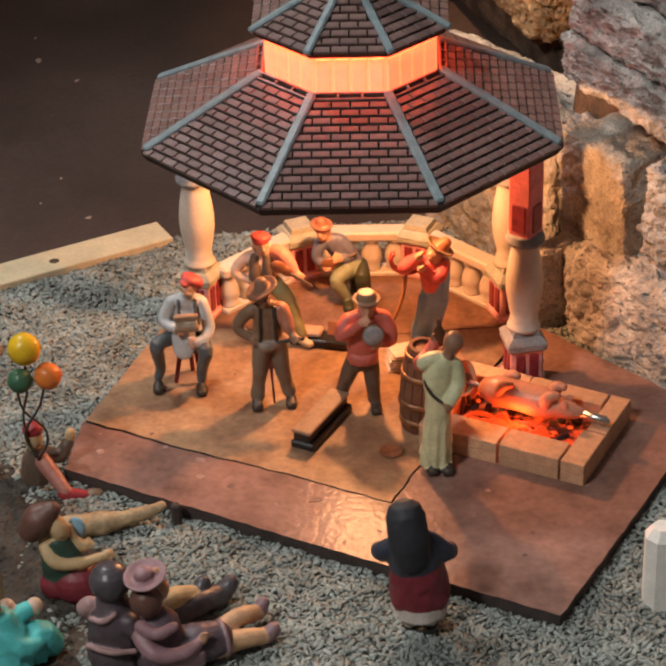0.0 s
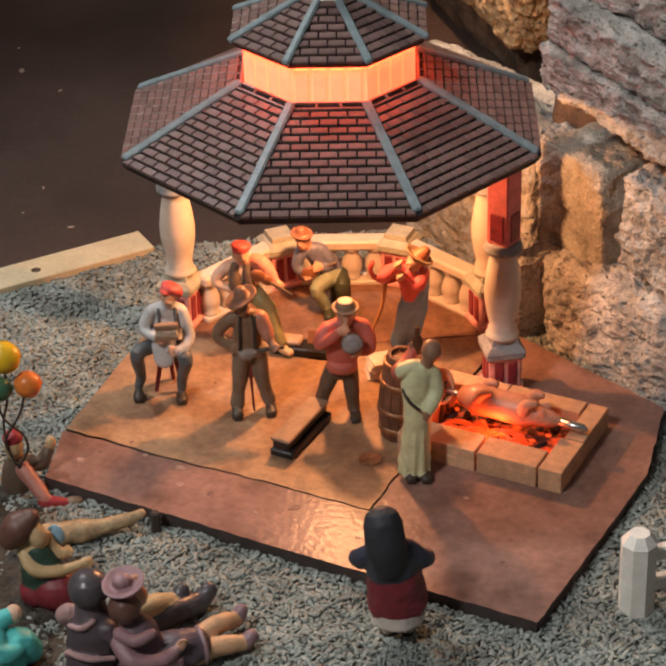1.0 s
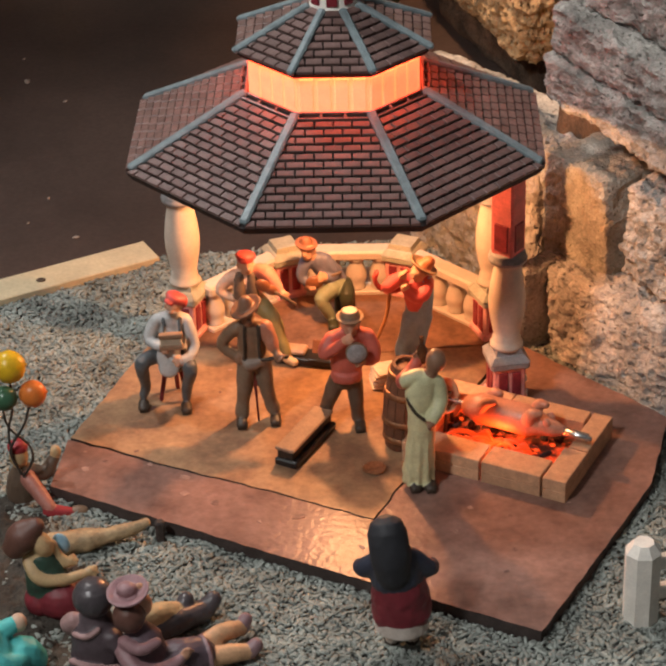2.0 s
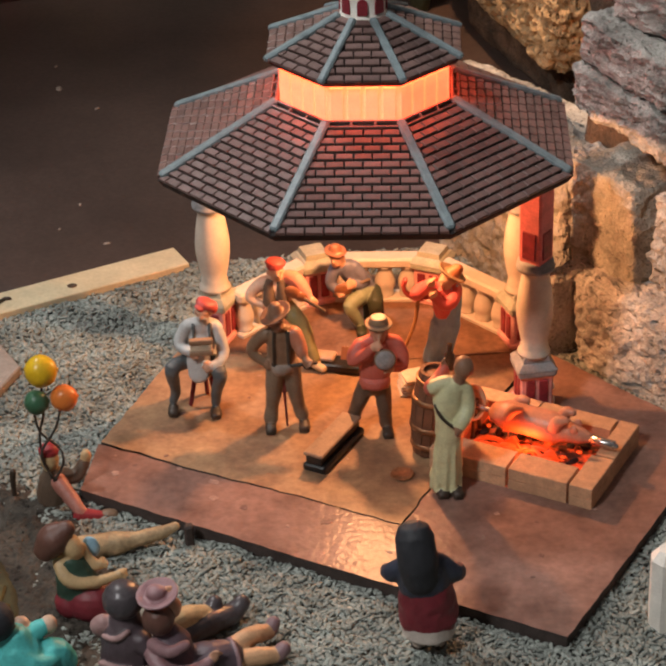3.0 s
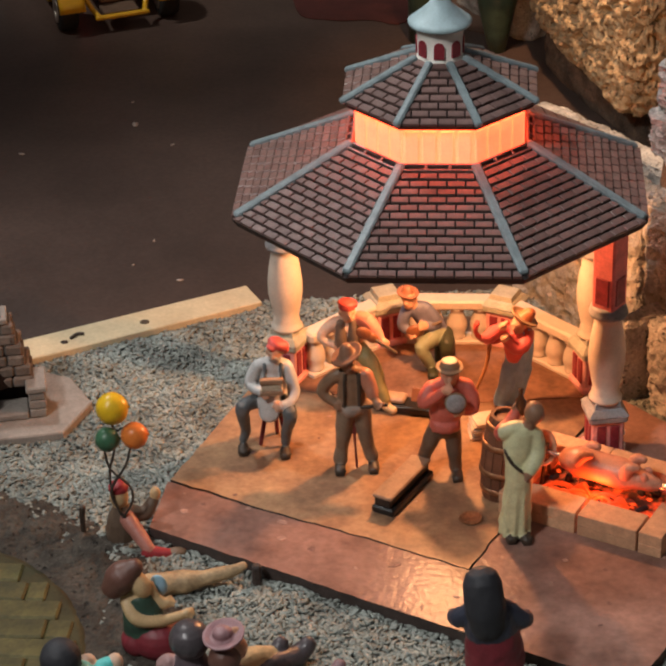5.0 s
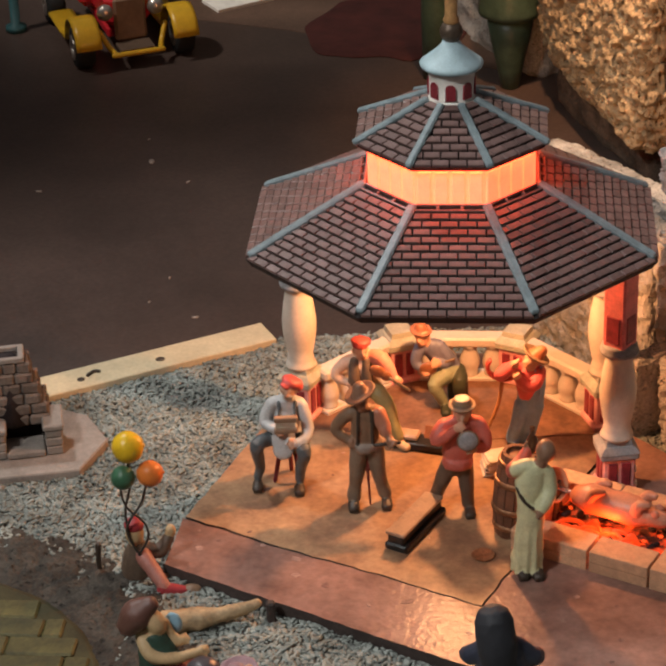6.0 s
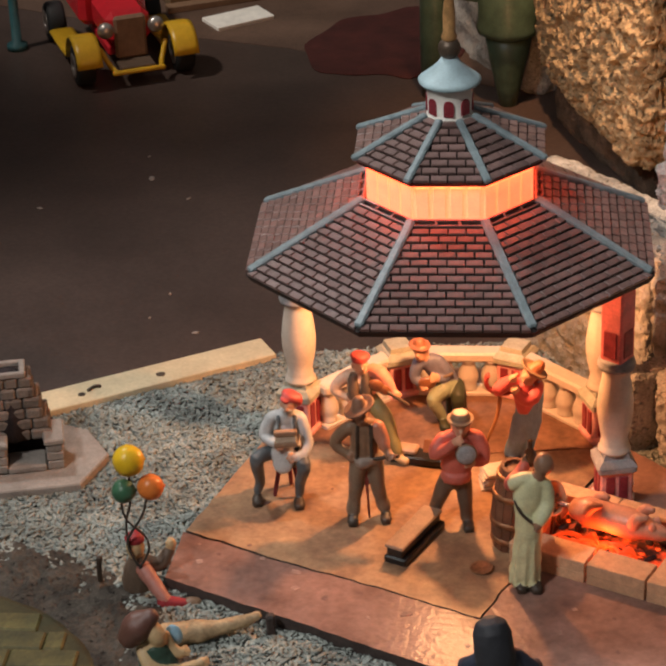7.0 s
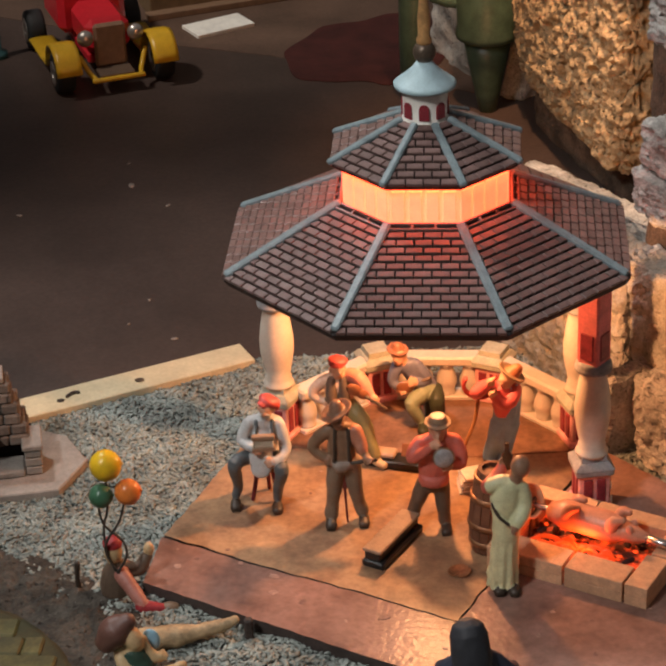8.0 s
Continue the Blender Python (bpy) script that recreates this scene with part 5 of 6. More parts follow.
# balloons on bent wires
bunch = thing("balloon_bunch", (-15.9, -12.3, 0.8), 4, "three painted balloons on dark bent wires above the seller", "balloons")
for colour, label, c, r, top in (((0.72, 0.44, 0.02), "glossy yellow balloon", (-0.2, 0.05, 6.75), 0.84, (-0.15, 0, 5.3)), ((0.05, 0.13, 0.07), "dark green balloon", (-0.55, -0.2, 5.05), 0.64, (-0.75, -0.1, 4.3)), ((0.72, 0.20, 0.04), "orange balloon", (0.85, -0.15, 5.25), 0.7, (0.55, -0.1, 4.5))):
    s = Shape()
    s.ball(c, (r, r, r * 1.0), 0, None, 20, 14, 0.05)
    s.ball((c[0] + r * 0.95, c[1], c[2] + r * 0.1), 0.1, 0)
    part("balloon", s, paint(label.replace(" ", "_"), colour, 0.3, 0.1), bunch, label)
wire = paint("dark_wire", (0.05, 0.045, 0.04), 0.4)
for pts in (((-0.75, -0.1, 4.4), (-0.55, -0.1, 3.2), (0.35, -0.1, 2.2), (0.45, -0.1, 1.2), (-0.1, -0.1, 0.2)), ((0.6, -0.1, 4.6), (0.25, -0.1, 3.4), (-0.55, -0.15, 2.1), (-0.5, -0.15, 1.2), (0.0, -0.1, 0.2)), ((-0.25, 0, 6.0), (-0.3, 0, 4.2), (-0.6, 0, 3.0), (-0.55, 0.05, 1.4), (-0.2, 0, 0.3))):
    s = Shape()
    s.limb(pts, 0.07, 6)
    part("wire", s, wire, bunch)

# ---- log, twig, fence, pond, hearth ----
s = Shape()
s.fold = 0.22
s.limb(((-2.9, -0.95, 0.45), (-2.0, -0.65, 0.5), (-0.8, -0.2, 0.55), (0.6, 0.2, 0.6), (1.6, 0.55, 0.75), (2.3, 0.8, 0.95)), (0.72, 0.7, 0.56, 0.42, 0.34, 0.26), 16)
single("log", s, mat("weathered_wood", (0.42, 0.30, 0.17), 0.7, 0.35, 70, 0.5, 500), (-11.7, -16.2, G + 0.1), 0, "pale tan log lying on gravel against the slab", "log")
s = Shape()
s.box((0, 0, 0.65), (0.45, 0.5, 1.3), bev=0.1)
single("dark_block", s, slab_edge, (-8.7, -15.6, G), 15, "small black block at the slab edge", "block")
s = Shape()
s.limb(((0, 0, 0), (-0.05, 0, 1.0), (0.02, 0, 1.9)), (0.16, 0.15, 0.18), 8)
single("twig", s, shoe, (-18.3, -11.7, G - 0.05), 0, "short upright brown twig in the soil", "twig")

fence = thing("fence", (14.75, -21.8, G), 0, "cream plastic fence with an octagonal post on gravel", "fence")
s = Shape()
s.lathe([(0.88, 0), (0.88, 4.0), (0.5, 4.5)], seg=8, smooth=False, turn=0.5)
part("post", s, white_paint, fence)
s = Shape()
s.lathe([(0.88, 0), (0.88, 4.0), (0.5, 4.5)], (7.5, 3.0, 0), seg=8, smooth=False, turn=0.5)
part("post", s, white_paint, fence)
for z in (1.4, 3.1):
    s = Shape()
    s.box((3.75, 1.5, z), (8.0, 0.55, 0.75), ang(0, 0, 21.8), bev=0.1)
    part("rail", s, white_paint, fence)

moss = mat("olive_stone", (0.08, 0.068, 0.021), 0.6, 0.4, 45, 0.3, 500, rand=0.18)
pond = thing("stone_terrace", (-27.2, -23.2, G), 0, "round olive-green terrace of laid stone blocks", "terrace")
s = Shape()
s.lathe([(10.9, -0.4), (10.9, 0.12), (10.5, 0.2)], seg=64)
part("bed", s, mat("olive_bed", (0.05, 0.045, 0.02), 0.8, 0.3), pond)
rnd = random.Random(11)
for i in range(-6, 7):
    y = i * 1.55
    half = math.sqrt(max(0.0, 10.5 ** 2 - (abs(y) + 0.6) ** 2))
    x = -half + rnd.uniform(0, 0.8)
    while x < half - 0.7:
        w = min(rnd.uniform(2.2, 4.6), half - x)
        s = Shape()
        s.box((0, 0, 0), (w - 0.05, 1.5, 0.24), ang(rnd.uniform(-1.5, 1.5), rnd.uniform(-1, 1), rnd.uniform(-1.5, 1.5)), bev=0.12)
        part("stone", s, moss, pond, at=(x + w / 2, y, 0.26))
        x += w

hearth_stone = mat("grey_hearth", (0.27, 0.235, 0.205), 0.8, 0.2, 70, 0.3, 700, rand=0.12)
hearth = thing("outdoor_hearth", (-24.6, 0.4, G), 14, "grey stone barbecue hearth with tapered chimney on plinth", "hearth")
s = Shape()
s.prism([(-5.2, -2.0), (-3.4, -3.6), (2.6, -3.6), (4.4, -0.6), (3.4, 2.4), (2.0, 3.4), (-3.4, 3.4), (-5.2, 1.6)], 0, 0.62, bev=0.08)
part("plinth", s, hearth_stone, hearth, "pale stone plinth")
for x in (-1.9, 1.35):
    for j in range(3):
        s = Shape()
        s.box((x, -0.6, 0.62 + 0.3 + j * 0.56), (0.95 + 0.06 * (j % 2), 2.3, 0.52), bev=0.07)
        part("stone", s, hearth_stone, hearth)
    s = Shape()
    s.box((x, -0.6, 2.45), (1.2, 2.5, 0.36), bev=0.08)
    part("capstone", s, hearth_stone, hearth)
s = Shape()
s.box((-0.3, -0.9, 0.85), (2.2, 1.9, 0.4), bev=0.08)
part("grate_slab", s, hearth_stone, hearth)
s = Shape()
s.box((-0.3, 0.75, 1.6), (3.4, 0.5, 2.0), bev=0.05)
part("fireback", s, coal_mat, hearth, "soot-black fireback")
sooty = mat("sooty_stone", (0.15, 0.12, 0.10), 0.85, 0.3, 70, 0.4, 700, rand=0.25)
flue = Shape()
flue.lathe([(1.6, 2.2), (0.6, 6.1)], (-0.9, 0.6, 0), 8)
chimney = part("chimney", flue, coal_mat, hearth, "tapered chimney of small sooty stones")
for j in range(6):
    f = j / 6
    w, d, c = 4.3 - 2.3 * f, 2.6 - 1.1 * f, -0.9
    n = 4 if j < 3 else 3
    for i in range(n):
        for side in (-1, 1):
            s = Shape()
            s.box((c + (i - (n - 1) / 2) * w / n + (0.14 if j % 2 else -0.1), 0.6 + side * (d / 2 - 0.25), 2.45 + j * 0.64), (w / n - 0.04, 0.5 + 0.05 * ((i + j) % 2), 0.62), ang(0, 2 * ((i + j) % 3) - 2, 0), bev=0.1)
            part("stone", s, sooty, chimney)
    for side in (-1, 1):
        s = Shape()
        s.box((c + side * (w / 2 - 0.2), 0.6, 2.45 + j * 0.64), (0.44, d, 0.63), bev=0.1)
        part("stone", s, sooty, chimney)
s = Shape()
for side in (-1, 1):
    s.box((-0.9 + side * 0.85, 0.6, 6.2), (0.35, 1.7, 0.35), bev=0.06)
    s.box((-0.9, 0.6 + side * 0.72, 6.2), (1.9, 0.3, 0.34), bev=0.06)
part("chimney_rim", s, hearth_stone, hearth)

# ---- toy car, paper strip, house front, far things ----
red_car = paint("red_enamel", (0.52, 0.02, 0.03), 0.25, 0.08)
yellow_car = paint("yellow_enamel", (0.62, 0.36, 0.02), 0.3, 0.1)
tyre = mat("rubber", (0.015, 0.015, 0.015), 0.7, 0.2)
chrome = mat("dull_chrome", (0.5, 0.45, 0.4), 0.3, 0.1, metal=0.8)
car = thing("toy_car", (-29.3, 62.2, -1.1), 23.7, "red vintage toy car with yellow mudguards on the dark board", "toy car")
car.scale = (1.12, 1.12, 1.12)
s = Shape()
s.box((0, 3.2, 3.6), (3.4, 5.4, 2.7), bev=0.6)
s.box((0, 8.6, 4.6), (5.2, 6.0, 4.6), bev=0.5)
s.box((0, 7.0, 1.7), (3.0, 11, 0.8), bev=0.15)
part("body", s, red_car, car)
s = Shape()
s.box((0, 0.3, 3.1), (2.4, 0.5, 3.3), bev=0.2)
part("radiator", s, paint("brown_grille", (0.22, 0.13, 0.08)), car)
s = Shape()
s.box((0, -0.9, 1.35), (2.6, 1.7, 0.35), bev=0.08)
part("apron", s, dark_cloth, car)
s = Shape()
s.limb(((-1.85, -1.9, 1.2), (1.85, -1.9, 1.2)), 0.2, 8)
part("bumper", s, yellow_car, car)
for x in (-1.9, 1.9):
    s = Shape()
    s.ball((x, -0.1, 3.9), (0.62, 0.5, 0.62), 0)
    part("headlight", s, chrome, car)
for x in (-3.75, 3.75):
    s = Shape()
    pts = [(2.15 * math.cos(radians(a)), 1.55 + 2.1 * math.sin(radians(a))) for a in range(170, -1, -17)] + [(4.2, 1.4)]
    sec = [(-0.95, -0.1), (0.95, -0.1), (0.95, 0.05), (0.6, 0.14), (-0.6, 0.14), (-0.95, 0.05)]
    pts += [(8.2, 1.4)]
    rows = []
    for i, (y, z) in enumerate(pts):
        (ya, za), (yb, zb) = pts[max(i - 1, 0)], pts[min(i + 1, len(pts) - 1)]
        d = Vector((yb - ya, zb - za)).normalized()
        rows += [(x * 0.97 + a, y - d.y * b, z + d.x * b) for a, b in sec]
    n = len(pts)
    s.add(rows, [[6 * i + q, 6 * i + (q + 1) % 6, 6 * i + 6 + (q + 1) % 6, 6 * i + 6 + q] for i in range(n - 1) for q in range(6)] + [[5, 4, 3, 2, 1, 0], [6 * n - 6 + q for q in range(6)]])
    part("mudguard", s, yellow_car, car)
    s = Shape()
    s.limb(((x * 0.45, -1.85, 1.25), (x * 0.52, -1.0, 1.5), (x * 0.66, -0.3, 2.6)), 0.2, 8)
    part("frame_arm", s, yellow_car, car)
for x in (-3.75, 3.75):
    for y in (0.0, 10.0):
        s = Shape()
        s.lathe([(1.0, -0.7), (1.45, -0.65), (1.55, -0.4), (1.55, 0.4), (1.45, 0.65), (1.0, 0.7)], (x, y, 1.55), 26, rot=ang(0, 90, 0))
        w = part("wheel", s, tyre, car, "black rubber wheel")
        s = Shape()
        s.lathe([(0.95, -0.74), (0.8, -0.78), (0.2, -0.7), (0.2, 0.7), (0.8, 0.78), (0.95, 0.74)], (x, y, 1.55), 20, rot=ang(0, 90, 0))
        part("hub", s, chrome, w)
strip = Shape()
strip.box((0, 0, 0), (5.6, 3.2, 0.35), bev=0.05)
single("pale_tile", strip, white_paint, (-22.3, 75.6, -0.93), 35, "pale rectangular tile lying on the board", "tile")
floor_mat = mat("brown_board", (0.11, 0.065, 0.045), 0.6, 0.35, 12, 0.15, 500)
far = Shape()
far.prism([(-26, 71.3), (-16.8, 68.6), (-7, 63.8), (2.0, 59.5), (14, 80), (14, 120), (-60, 120), (-60, 86)], -1.1, -1.06)
single("floor_far", far, floor_mat, (0, 0, 0), 0, "warm brown board beyond the dark road", "floor", kind="structure")
house = thing("toy_house", (-21.5, 81.5, -1.06), 25, "brown toy house front with a teal door", "toy house")
s = Shape()
s.box((0, 2.0, 8), (16, 4, 16), bev=0.1)
part("wall", s, paint("house_brown", (0.16, 0.10, 0.05), 0.7), house)
s = Shape()
s.box((2.2, -0.08, 5.5), (6.0, 0.3, 9.5), bev=0.05)
part("door", s, paint("teal_paint", (0.02, 0.13, 0.14)), house, "teal door")
s = Shape()
s.box((0, -0.5, 0.3), (17, 1.2, 0.6), bev=0.06)
part("sill", s, brown_cloth, house)
green_glaze = mat("green_glaze", (0.055, 0.085, 0.055), 0.35, 0.3, 60, 0.1)
post = thing("green_post", (1.9, 56.5, -1.1), 0, "dark green glazed post with a flared collar", "post")
s = Shape()
s.lathe([(0.7, 0), (1.0, 1.5), (1.5, 3.8), (1.9, 6.0)], seg=24)
part("stem", s, green_glaze, post)
s = Shape()
s.lathe([(1.9, 6.0), (2.5, 6.3), (2.55, 6.7), (2.4, 7.2), (2.5, 16)], seg=28)
part("collar", s, green_glaze, post)
s = Shape()
s.limb(((-1.5, 0.5, 9.2), (-4.0, 0.8, 9.6), (-6.0, 1.0, 12)), (0.9, 0.9, 0.8), 12)
part("arm", s, mat("pale_green_glaze", (0.15, 0.24, 0.16), 0.35), post)
s = Shape()
s.lathe([(1.1, 0), (1.2, 5), (1.1, 18)], (0, 0, 0), 18)
single("green_post", s, green_glaze, (-4.0, 58.5, -1.1), 0, "plain dark green upright post on the board", "post")
rock("wall_stone", (3.4, 66.0, 5.0), (14, 8, 16), -60, limestone, "dim grey stone at the far end of the wall", 21, 40, 0.08, 0.4, 7)

# ---- nail holes and a nail mark in the plank; small litter on the board ----
s = Shape()
s.lathe([(0.22, 0), (0.3, 0.02), (0.2, 0.04), (0.1, 0.01)], seg=14)
part("nail", s, dark_ball, plank, "rusty nail head", at=(10.6, -0.2, 0.45))
s = Shape()
s.lathe([(0.24, 0), (0.26, 0.02), (0.1, 0.01)], seg=6)
part("knot", s, shoe, plank, "dark knot", at=(5.4, -0.25, 0.452))
s = Shape()
s.limb(((0, 0, 0.05), (0.5, 0.25, 0.07), (0.8, 0.15, 0.05)), 0.12, 6)
part("staple", s, shoe, plank, "bent dark staple", at=(5.9, -0.05, 0.46))
chip = paint("pale_chip", (0.3, 0.24, 0.2))
for x, y, r in ((-25.3, 45.7, 0.22), (-24.4, 41.6, 0.5), (-21.1, 38.2, 0.28), (-31.8, 36.3, 0.3), (-17.6, 17.5, 0.3), (-20.9, 19.5, 0.16), (-20.1, 23.0, 0.2)):
    s = Shape()
    s.ball((0, 0, 0), (r * 0.9, r * 0.5, 0.06), 0, ang(0, 0, x * 40), 8, 5, 0.4)
    single("pale_chip", s, chip, (x, y, -1.07), 0, "tiny pale chip lying on the dark board", "chip", "litter on the board")
for dx, z in ((0.55, 3.0), (0.95, 2.5), (1.05, 1.2), (1.1, 0.3)):
    s = Shape()
    s.box((0, 0, 0), (0.32, 0.32, 0.36), bev=0.06)
    part("stud", s, white_paint, stand, "white stud", at=(8.9 + dx, -3.6 + 0.3, z))

# ---- pale bush, teal post, red shadow patch, loose stones, soil bank ----
bush_leaf = mat("pale_moss", (0.30, 0.30, 0.16), 0.85, 0.35, 120, 0.4, island=0.3)
bush = thing("moss_bush", (-41.2, 40.6, -1.1), 0, "pale olive moss bush on the dark board", "bush")
s = Shape()
s.limb(((0, 0, 0), (0.1, 0, 2.0), (0, 0, 4.5)), (0.4, 0.35, 0.2), 8)
part("trunk", s, dark_cloth, bush)
s = Shape()
rnd = random.Random(8)
for i in range(240):
    a, h = rnd.uniform(0, 6.28), rnd.uniform(0.6, 6.6)
    r = (2.1 - 0.2 * h) * rnd.uniform(0.35, 1.0)
    s.ball((r * math.cos(a), r * math.sin(a), h), rnd.uniform(0.2, 0.42), 0, ang(rnd.uniform(0, 90), 0, 0), 6, 4, 0.7)
tagged(part("crown", s, bush_leaf, bush, "clumps of pale olive moss"), kind="stuff")
s = Shape()
s.lathe([(0.9, 0), (0.9, 0.5), (0.42, 0.7), (0.4, 9.0), (0.55, 9.2)], seg=16)
single("teal_post", s, paint("dark_teal", (0.03, 0.10, 0.11)), (-40.6, 68.5, -1.1), 0, "slim dark teal post on the board", "post")
# Thin dark red sheet added where a reddish shadow lies on the far board.
s = Shape()
s.prism([((-7.6 + 7.4 * math.cos(t) * (1 + 0.22 * noise.noise((math.cos(t) * 1.5, math.sin(t) * 1.5, 0.3)))), 70.5 + (8.2 * math.sin(t) + 2.0 * math.cos(t)) * (1 + 0.25 * noise.noise((math.cos(t) * 2, math.sin(t) * 2, 7.0)))) for t in [2 * math.pi * i / 60 for i in range(60)]], 0, 0.06, bev=0.02)
single("red_felt", s, mat("dark_red_shadow", (0.055, 0.012, 0.009), 0.95, 0.3, 40, 0.3), (0, 0, -1.06), 0, "flat dark red patch standing in for a shadow on brown board", "felt")
for x, y, r in ((-12.5, -4.6, 0.5), (12.6, -16.6, 0.4), (13.4, -15.0, 0.35)):
    s = Shape()
    s.ball((0, 0, 0), (r * 1.2, r, r * 0.8), 0, ang(0, 0, x * 30), 10, 7, 0.5)
    single("loose_stone", s, slab_edge if x > 0 else limestone_tan, (x, y, G + r * 0.6), 0, "small dark loose stone on the gravel", "stone", "loose stones")
soil_mat = mat("dark_soil", (0.06, 0.05, 0.04), 0.95, 0.5, 60, 0.9, 500, pits=1.0, pit_scale=200)
s = Shape()
v, f = [], []
NA, NR = 260, 36
for i in range(NA + 1):
    a = radians(-20 + 150 * i / NA)
    for k in range(NR + 1):
        u = k / NR
        r = 10.6 + 5.4 * u
        x, y = -27.2 + r * math.cos(a), -23.2 + r * math.sin(a)
        h = math.sin(math.pi * u) ** 0.7 * (0.32 + 0.3 * noise.noise((x * 0.5, y * 0.5, 2.0))) + (0.3 * noise.noise((x * 2.1, y * 2.1, 4.0)) + 0.16 * noise.noise((x * 5.0, y * 5.0, 4.0))) * math.sin(math.pi * u)
        v.append((x, y, h + 0.04))
for i in range(NA):
    for k in range(NR):
        f.append([i * (NR + 1) + k, (i + 1) * (NR + 1) + k, (i + 1) * (NR + 1) + k + 1, i * (NR + 1) + k + 1])
s.add(v, f)
tagged(single("soil_bank", s, soil_mat, (0, 0, G), 0, "dark brown soil banked round the terrace", "soil"), kind="structure")


# ---- roof tiles ----
def tile_shape(q0, q1, q2, q3, lift=0.10):
    """A thin tile over four corners (u, v); its lower edge stands proud."""
    s = Shape()
    b = 0.035
    low = [(q0[0], q0[1], 0.02), (q1[0], q1[1], 0.02), (q2[0], q2[1], 0.0), (q3[0], q3[1], 0.0)]
    mid = [(q0[0], q0[1], 0.10 + lift * 0.5), (q1[0], q1[1], 0.10 + lift * 0.5), (q2[0], q2[1], 0.08), (q3[0], q3[1], 0.08)]
    cu, cv = sum(p[0] for p in low) / 4, sum(p[1] for p in low) / 4
    top = [(p[0] - math.copysign(b, p[0] - cu), p[1] - math.copysign(b, p[1] - cv), p[2] + 0.04) for p in mid]
    v = low + mid + top
    f = [[0, 1, 5, 4], [1, 2, 6, 5], [2, 3, 7, 6], [3, 0, 4, 7], [4, 5, 9, 8], [5, 6, 10, 9], [6, 7, 11, 10], [7, 4, 8, 11], [8, 9, 10, 11]]
    s.add(v, f, 0, False)
    return s


def tile_roof(tier, owner, rows, pitch, near, vents):
    full = None
    rest = Shape()
    rnd = random.Random(5)
    c8, s8 = math.cos(math.pi / 8), math.sin(math.pi / 8)
    for k in range(8):
        a = A8[k] + math.pi / 8
        base = Vector((math.cos(a), math.sin(a), 0))
        o = base * tier["r0"] * c8 + Vector((0, 0, tier["z0"]))
        e = base * tier["r1"] * c8 + Vector((0, 0, tier["z1"]))
        up = (e - o).normalized()
        side = Vector((-math.sin(a), math.cos(a), 0))
        nrm = side.cross(up)
        length = (e - o).length
        m = Matrix((side, up, nrm)).transposed().to_4x4()
        m.translation = o
        step = length / rows
        for j in range(rows):
            v0, v1 = j * step + 0.02, (j + 1) * step - 0.06
            w0 = (tier["r0"] + (tier["r1"] - tier["r0"]) * v0 / length) * s8 - 0.16
            w1 = (tier["r0"] + (tier["r1"] - tier["r0"]) * v1 / length) * s8 - 0.16
            u = -math.ceil(w0 / pitch) * pitch + (pitch / 2 if j % 2 else 0) - pitch
            if vents and j == rows - 1:
                continue
            while u < w0:
                g = 0.036 if k in near else 0.06
                a0, a1 = max(u + g, -w0), min(u + pitch - g, w0)
                b0, b1 = max(u + g, -w1), min(u + pitch - g, w1)
                if a1 - a0 > 0.12 and b1 - b0 > 0.02:
                    whole = abs((a1 - a0) - (pitch - 2 * g)) < 1e-6 and abs((b1 - b0) - (pitch - 2 * g)) < 1e-6
                    wob = Matrix.Rotation(rnd.gauss(0, 0.012), 4, "X") @ Matrix.Rotation(rnd.gauss(0, 0.01), 4, "Z")
                    if k in near:
                        if whole:
                            if full is None:
                                h = pitch / 2 - g
                                full = tile_shape((-h, 0), (h, 0), (h, v1 - v0), (-h, v1 - v0)).mesh("tile", tile_mat)
                            ob = part("tile", full, None, owner)
                            loc = m @ Matrix.Translation((u + pitch / 2, v0, 0)) @ wob
                        else:
                            mid = (a0 + a1) / 2
                            ob = part("tile", tile_shape((a0 - mid, 0), (a1 - mid, 0), (b1 - mid, v1 - v0), (b0 - mid, v1 - v0)), tile_mat, owner)
                            loc = m @ Matrix.Translation((mid, v0, 0)) @ wob
                        loc.translation *= CM
                        ob.matrix_basis = loc
                    else:
                        t = tile_shape((a0, v0), (a1, v0), (b1, v1), (b0, v1))
                        rest.add([m @ Vector(p) for p in t.v], t.f, 0, False)
                u += pitch
        if vents:
            # open lattice row under the lantern
            v0, v1 = (rows - 1) * step, length - 0.03
            w = (tier["r1"]) * s8
            fr = Shape()
            n = 3
            for i in range(n + 1):
                fr.box((-w + i * 2 * w / n, (v0 + v1) / 2, 0.1), (0.16, v1 - v0, 0.2), bev=0.03)
            for v in (v0 + 0.06, v1 - 0.06):
                fr.box((0, v, 0.1), (2 * w, 0.13, 0.22), bev=0.03)
            ob = part("vent_frame", fr, tile_mat, owner, "reddish open vent row")
            mm = m.copy()
            mm.translation = m.translation * CM
            ob.matrix_basis = mm
    ob = part("far_tiles", rest, tile_mat_lit, owner, "rows of brown tiles")
    tagged(ob, kind="stuff")


tile_roof(ROOF, lower_roof, 14, 0.94, (7, 0, 1), True)
tile_roof(CROWN, upper_roof, 8, 0.90, (7, 0, 1), False)

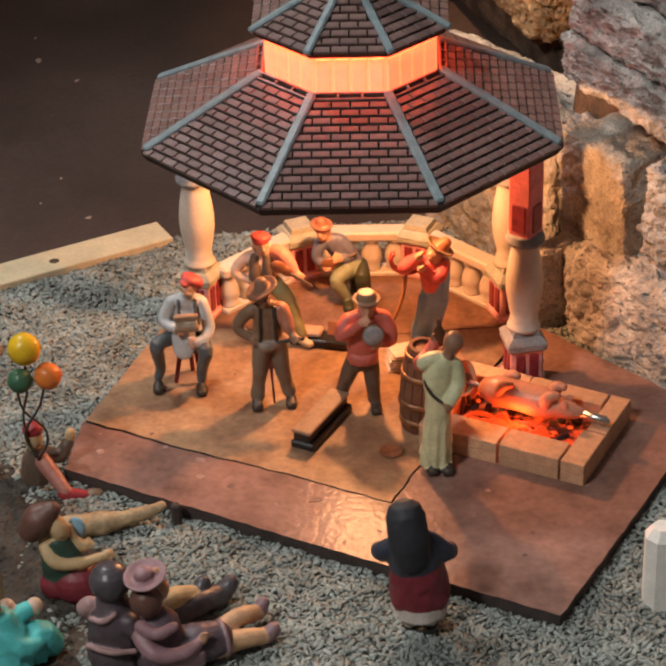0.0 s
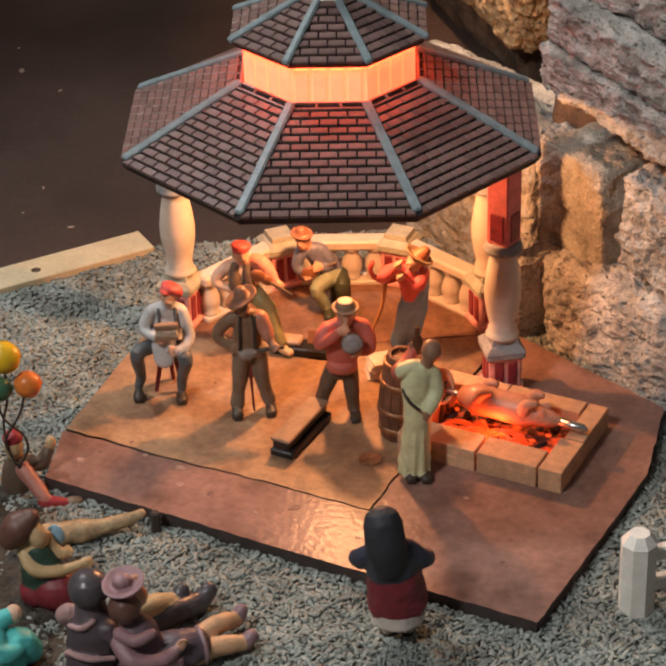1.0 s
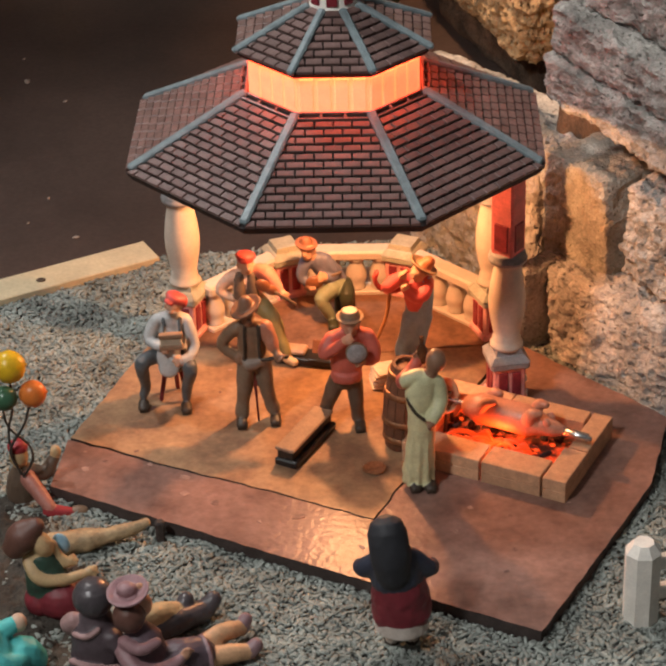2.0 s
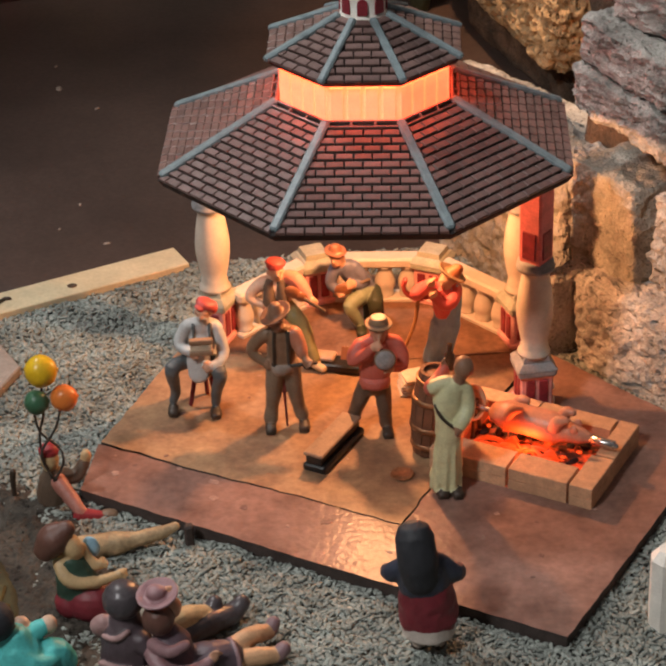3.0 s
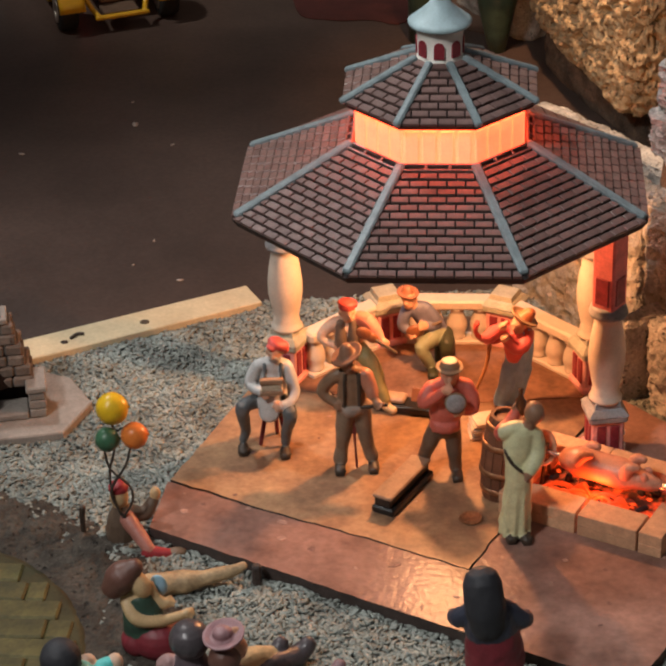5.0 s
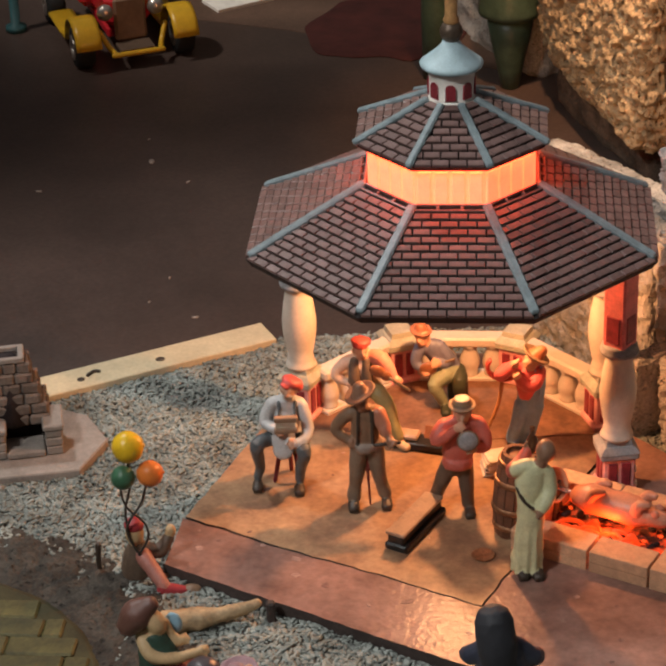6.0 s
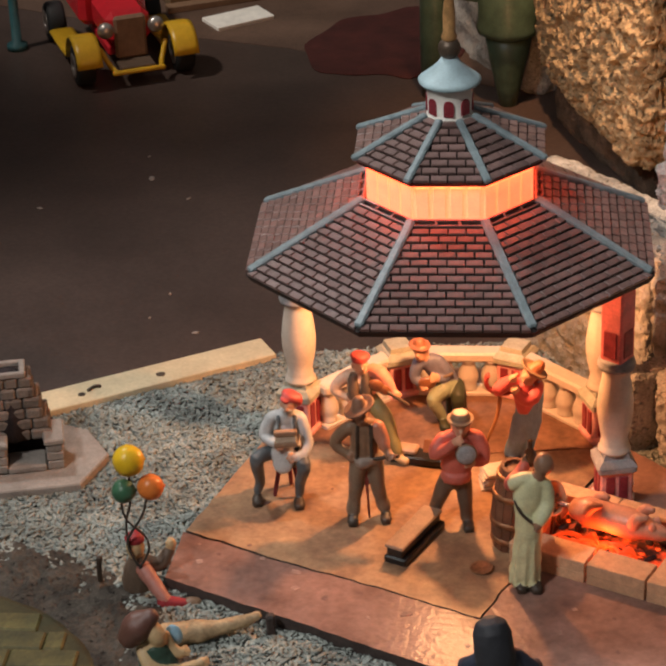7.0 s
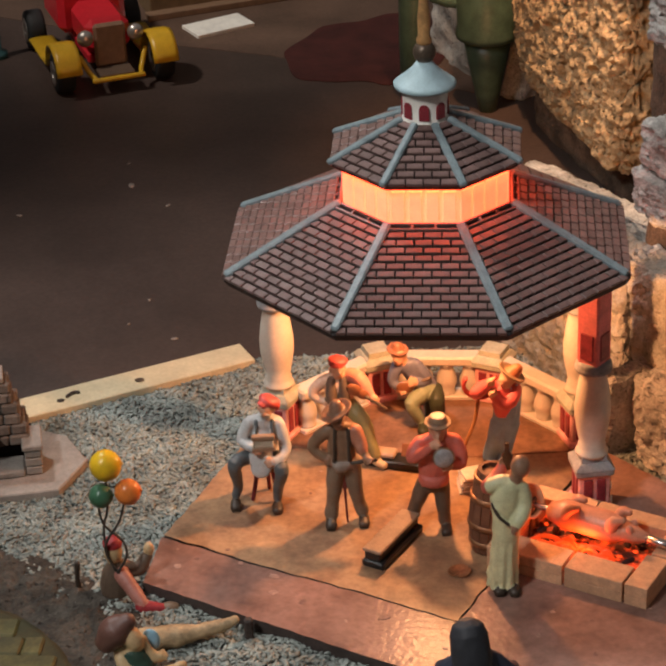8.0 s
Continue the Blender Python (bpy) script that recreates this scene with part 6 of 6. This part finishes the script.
# ---- grit on the bed ----
rng = np.random.default_rng(4)
SLABS = [FRONT, REAR]
spots = []
pitch = 0.19
for iy in range(int(62 / pitch)):
    for ix in range(int(62 / pitch)):
        x, y = -34 + ix * pitch + rng.uniform(-0.09, 0.09), -34 + iy * pitch + rng.uniform(-0.1, 0.1)
        if y < 1.3 * x - 56 or not inside(x, y, BED) or math.hypot(x + 27.2, y + 23.2) < 13.6 + 3.0 * noise.noise((x * 0.6, y * 0.6, 1.0)):
            continue
        if y < -31 or (x > 21) or (x < -31):
            continue
        if inside(x, y, FRONT) or inside(x, y, REAR):
            continue
        spots.append((x, y))
spots = np.array(spots)
t = (1 + 5 ** 0.5) / 2
ico = np.array([(-1, t, 0), (1, t, 0), (-1, -t, 0), (1, -t, 0), (0, -1, t), (0, 1, t), (0, -1, -t), (0, 1, -t), (t, 0, -1), (t, 0, 1), (-t, 0, -1), (-t, 0, 1)]) / math.hypot(1, t)
tri = np.array([(0, 11, 5), (0, 5, 1), (0, 1, 7), (0, 7, 10), (0, 10, 11), (1, 5, 9), (5, 11, 4), (11, 10, 2), (10, 7, 6), (7, 1, 8), (3, 9, 4), (3, 4, 2), (3, 2, 6), (3, 6, 8), (3, 8, 9), (4, 9, 5), (2, 4, 11), (6, 2, 10), (8, 6, 7), (9, 8, 1)])
n = len(spots)
size = rng.uniform(0.07, 0.16, (n, 1, 1)) * np.stack([rng.uniform(1.2, 3.0, n), rng.uniform(0.7, 1.2, n), rng.uniform(0.4, 0.75, n)], 1)[:, None, :]
va = ico[None] * size * rng.uniform(0.5, 1.4, (n, 12, 1))
a = rng.uniform(0, 2 * np.pi, n)
ca, sa = np.cos(a)[:, None], np.sin(a)[:, None]
vx, vy, vz = va[..., 0] * ca - va[..., 1] * sa, va[..., 0] * sa + va[..., 1] * ca, va[..., 2]
tilt = rng.uniform(-0.5, 0.5, n)[:, None]
vx, vz = vx * np.cos(tilt) - vz * np.sin(tilt), vx * np.sin(tilt) + vz * np.cos(tilt)
swell = np.array([noise.noise((x * 0.55, y * 0.55, 3.0)) * 0.16 + noise.noise((x * 1.4, y * 1.4, 9.0)) * 0.12 for x, y in spots])[:, None]
co = np.stack([vx + spots[:, 0:1], vy + spots[:, 1:2], vz - 0.68 + swell + rng.uniform(-0.03, 0.09, n)[:, None]], -1).reshape(-1, 3) * CM
faces = (tri[None] + 12 * np.arange(n)[:, None, None]).reshape(-1, 3)
me = bpy.data.meshes.new("grit")
me.vertices.add(len(co))
me.vertices.foreach_set("co", co.ravel())
me.loops.add(faces.size)
me.loops.foreach_set("vertex_index", faces.ravel().astype(np.int32))
me.polygons.add(len(faces))
me.polygons.foreach_set("loop_start", np.arange(0, faces.size, 3, dtype=np.int32))
me.update(calc_edges=True)
me.polygons.foreach_set("use_smooth", np.ones(len(faces), dtype=bool))
me.materials.append(grit_mat)
tagged(new("grit", me), "coarse grey-green grit scattered on the bed", "gravel", kind="stuff")
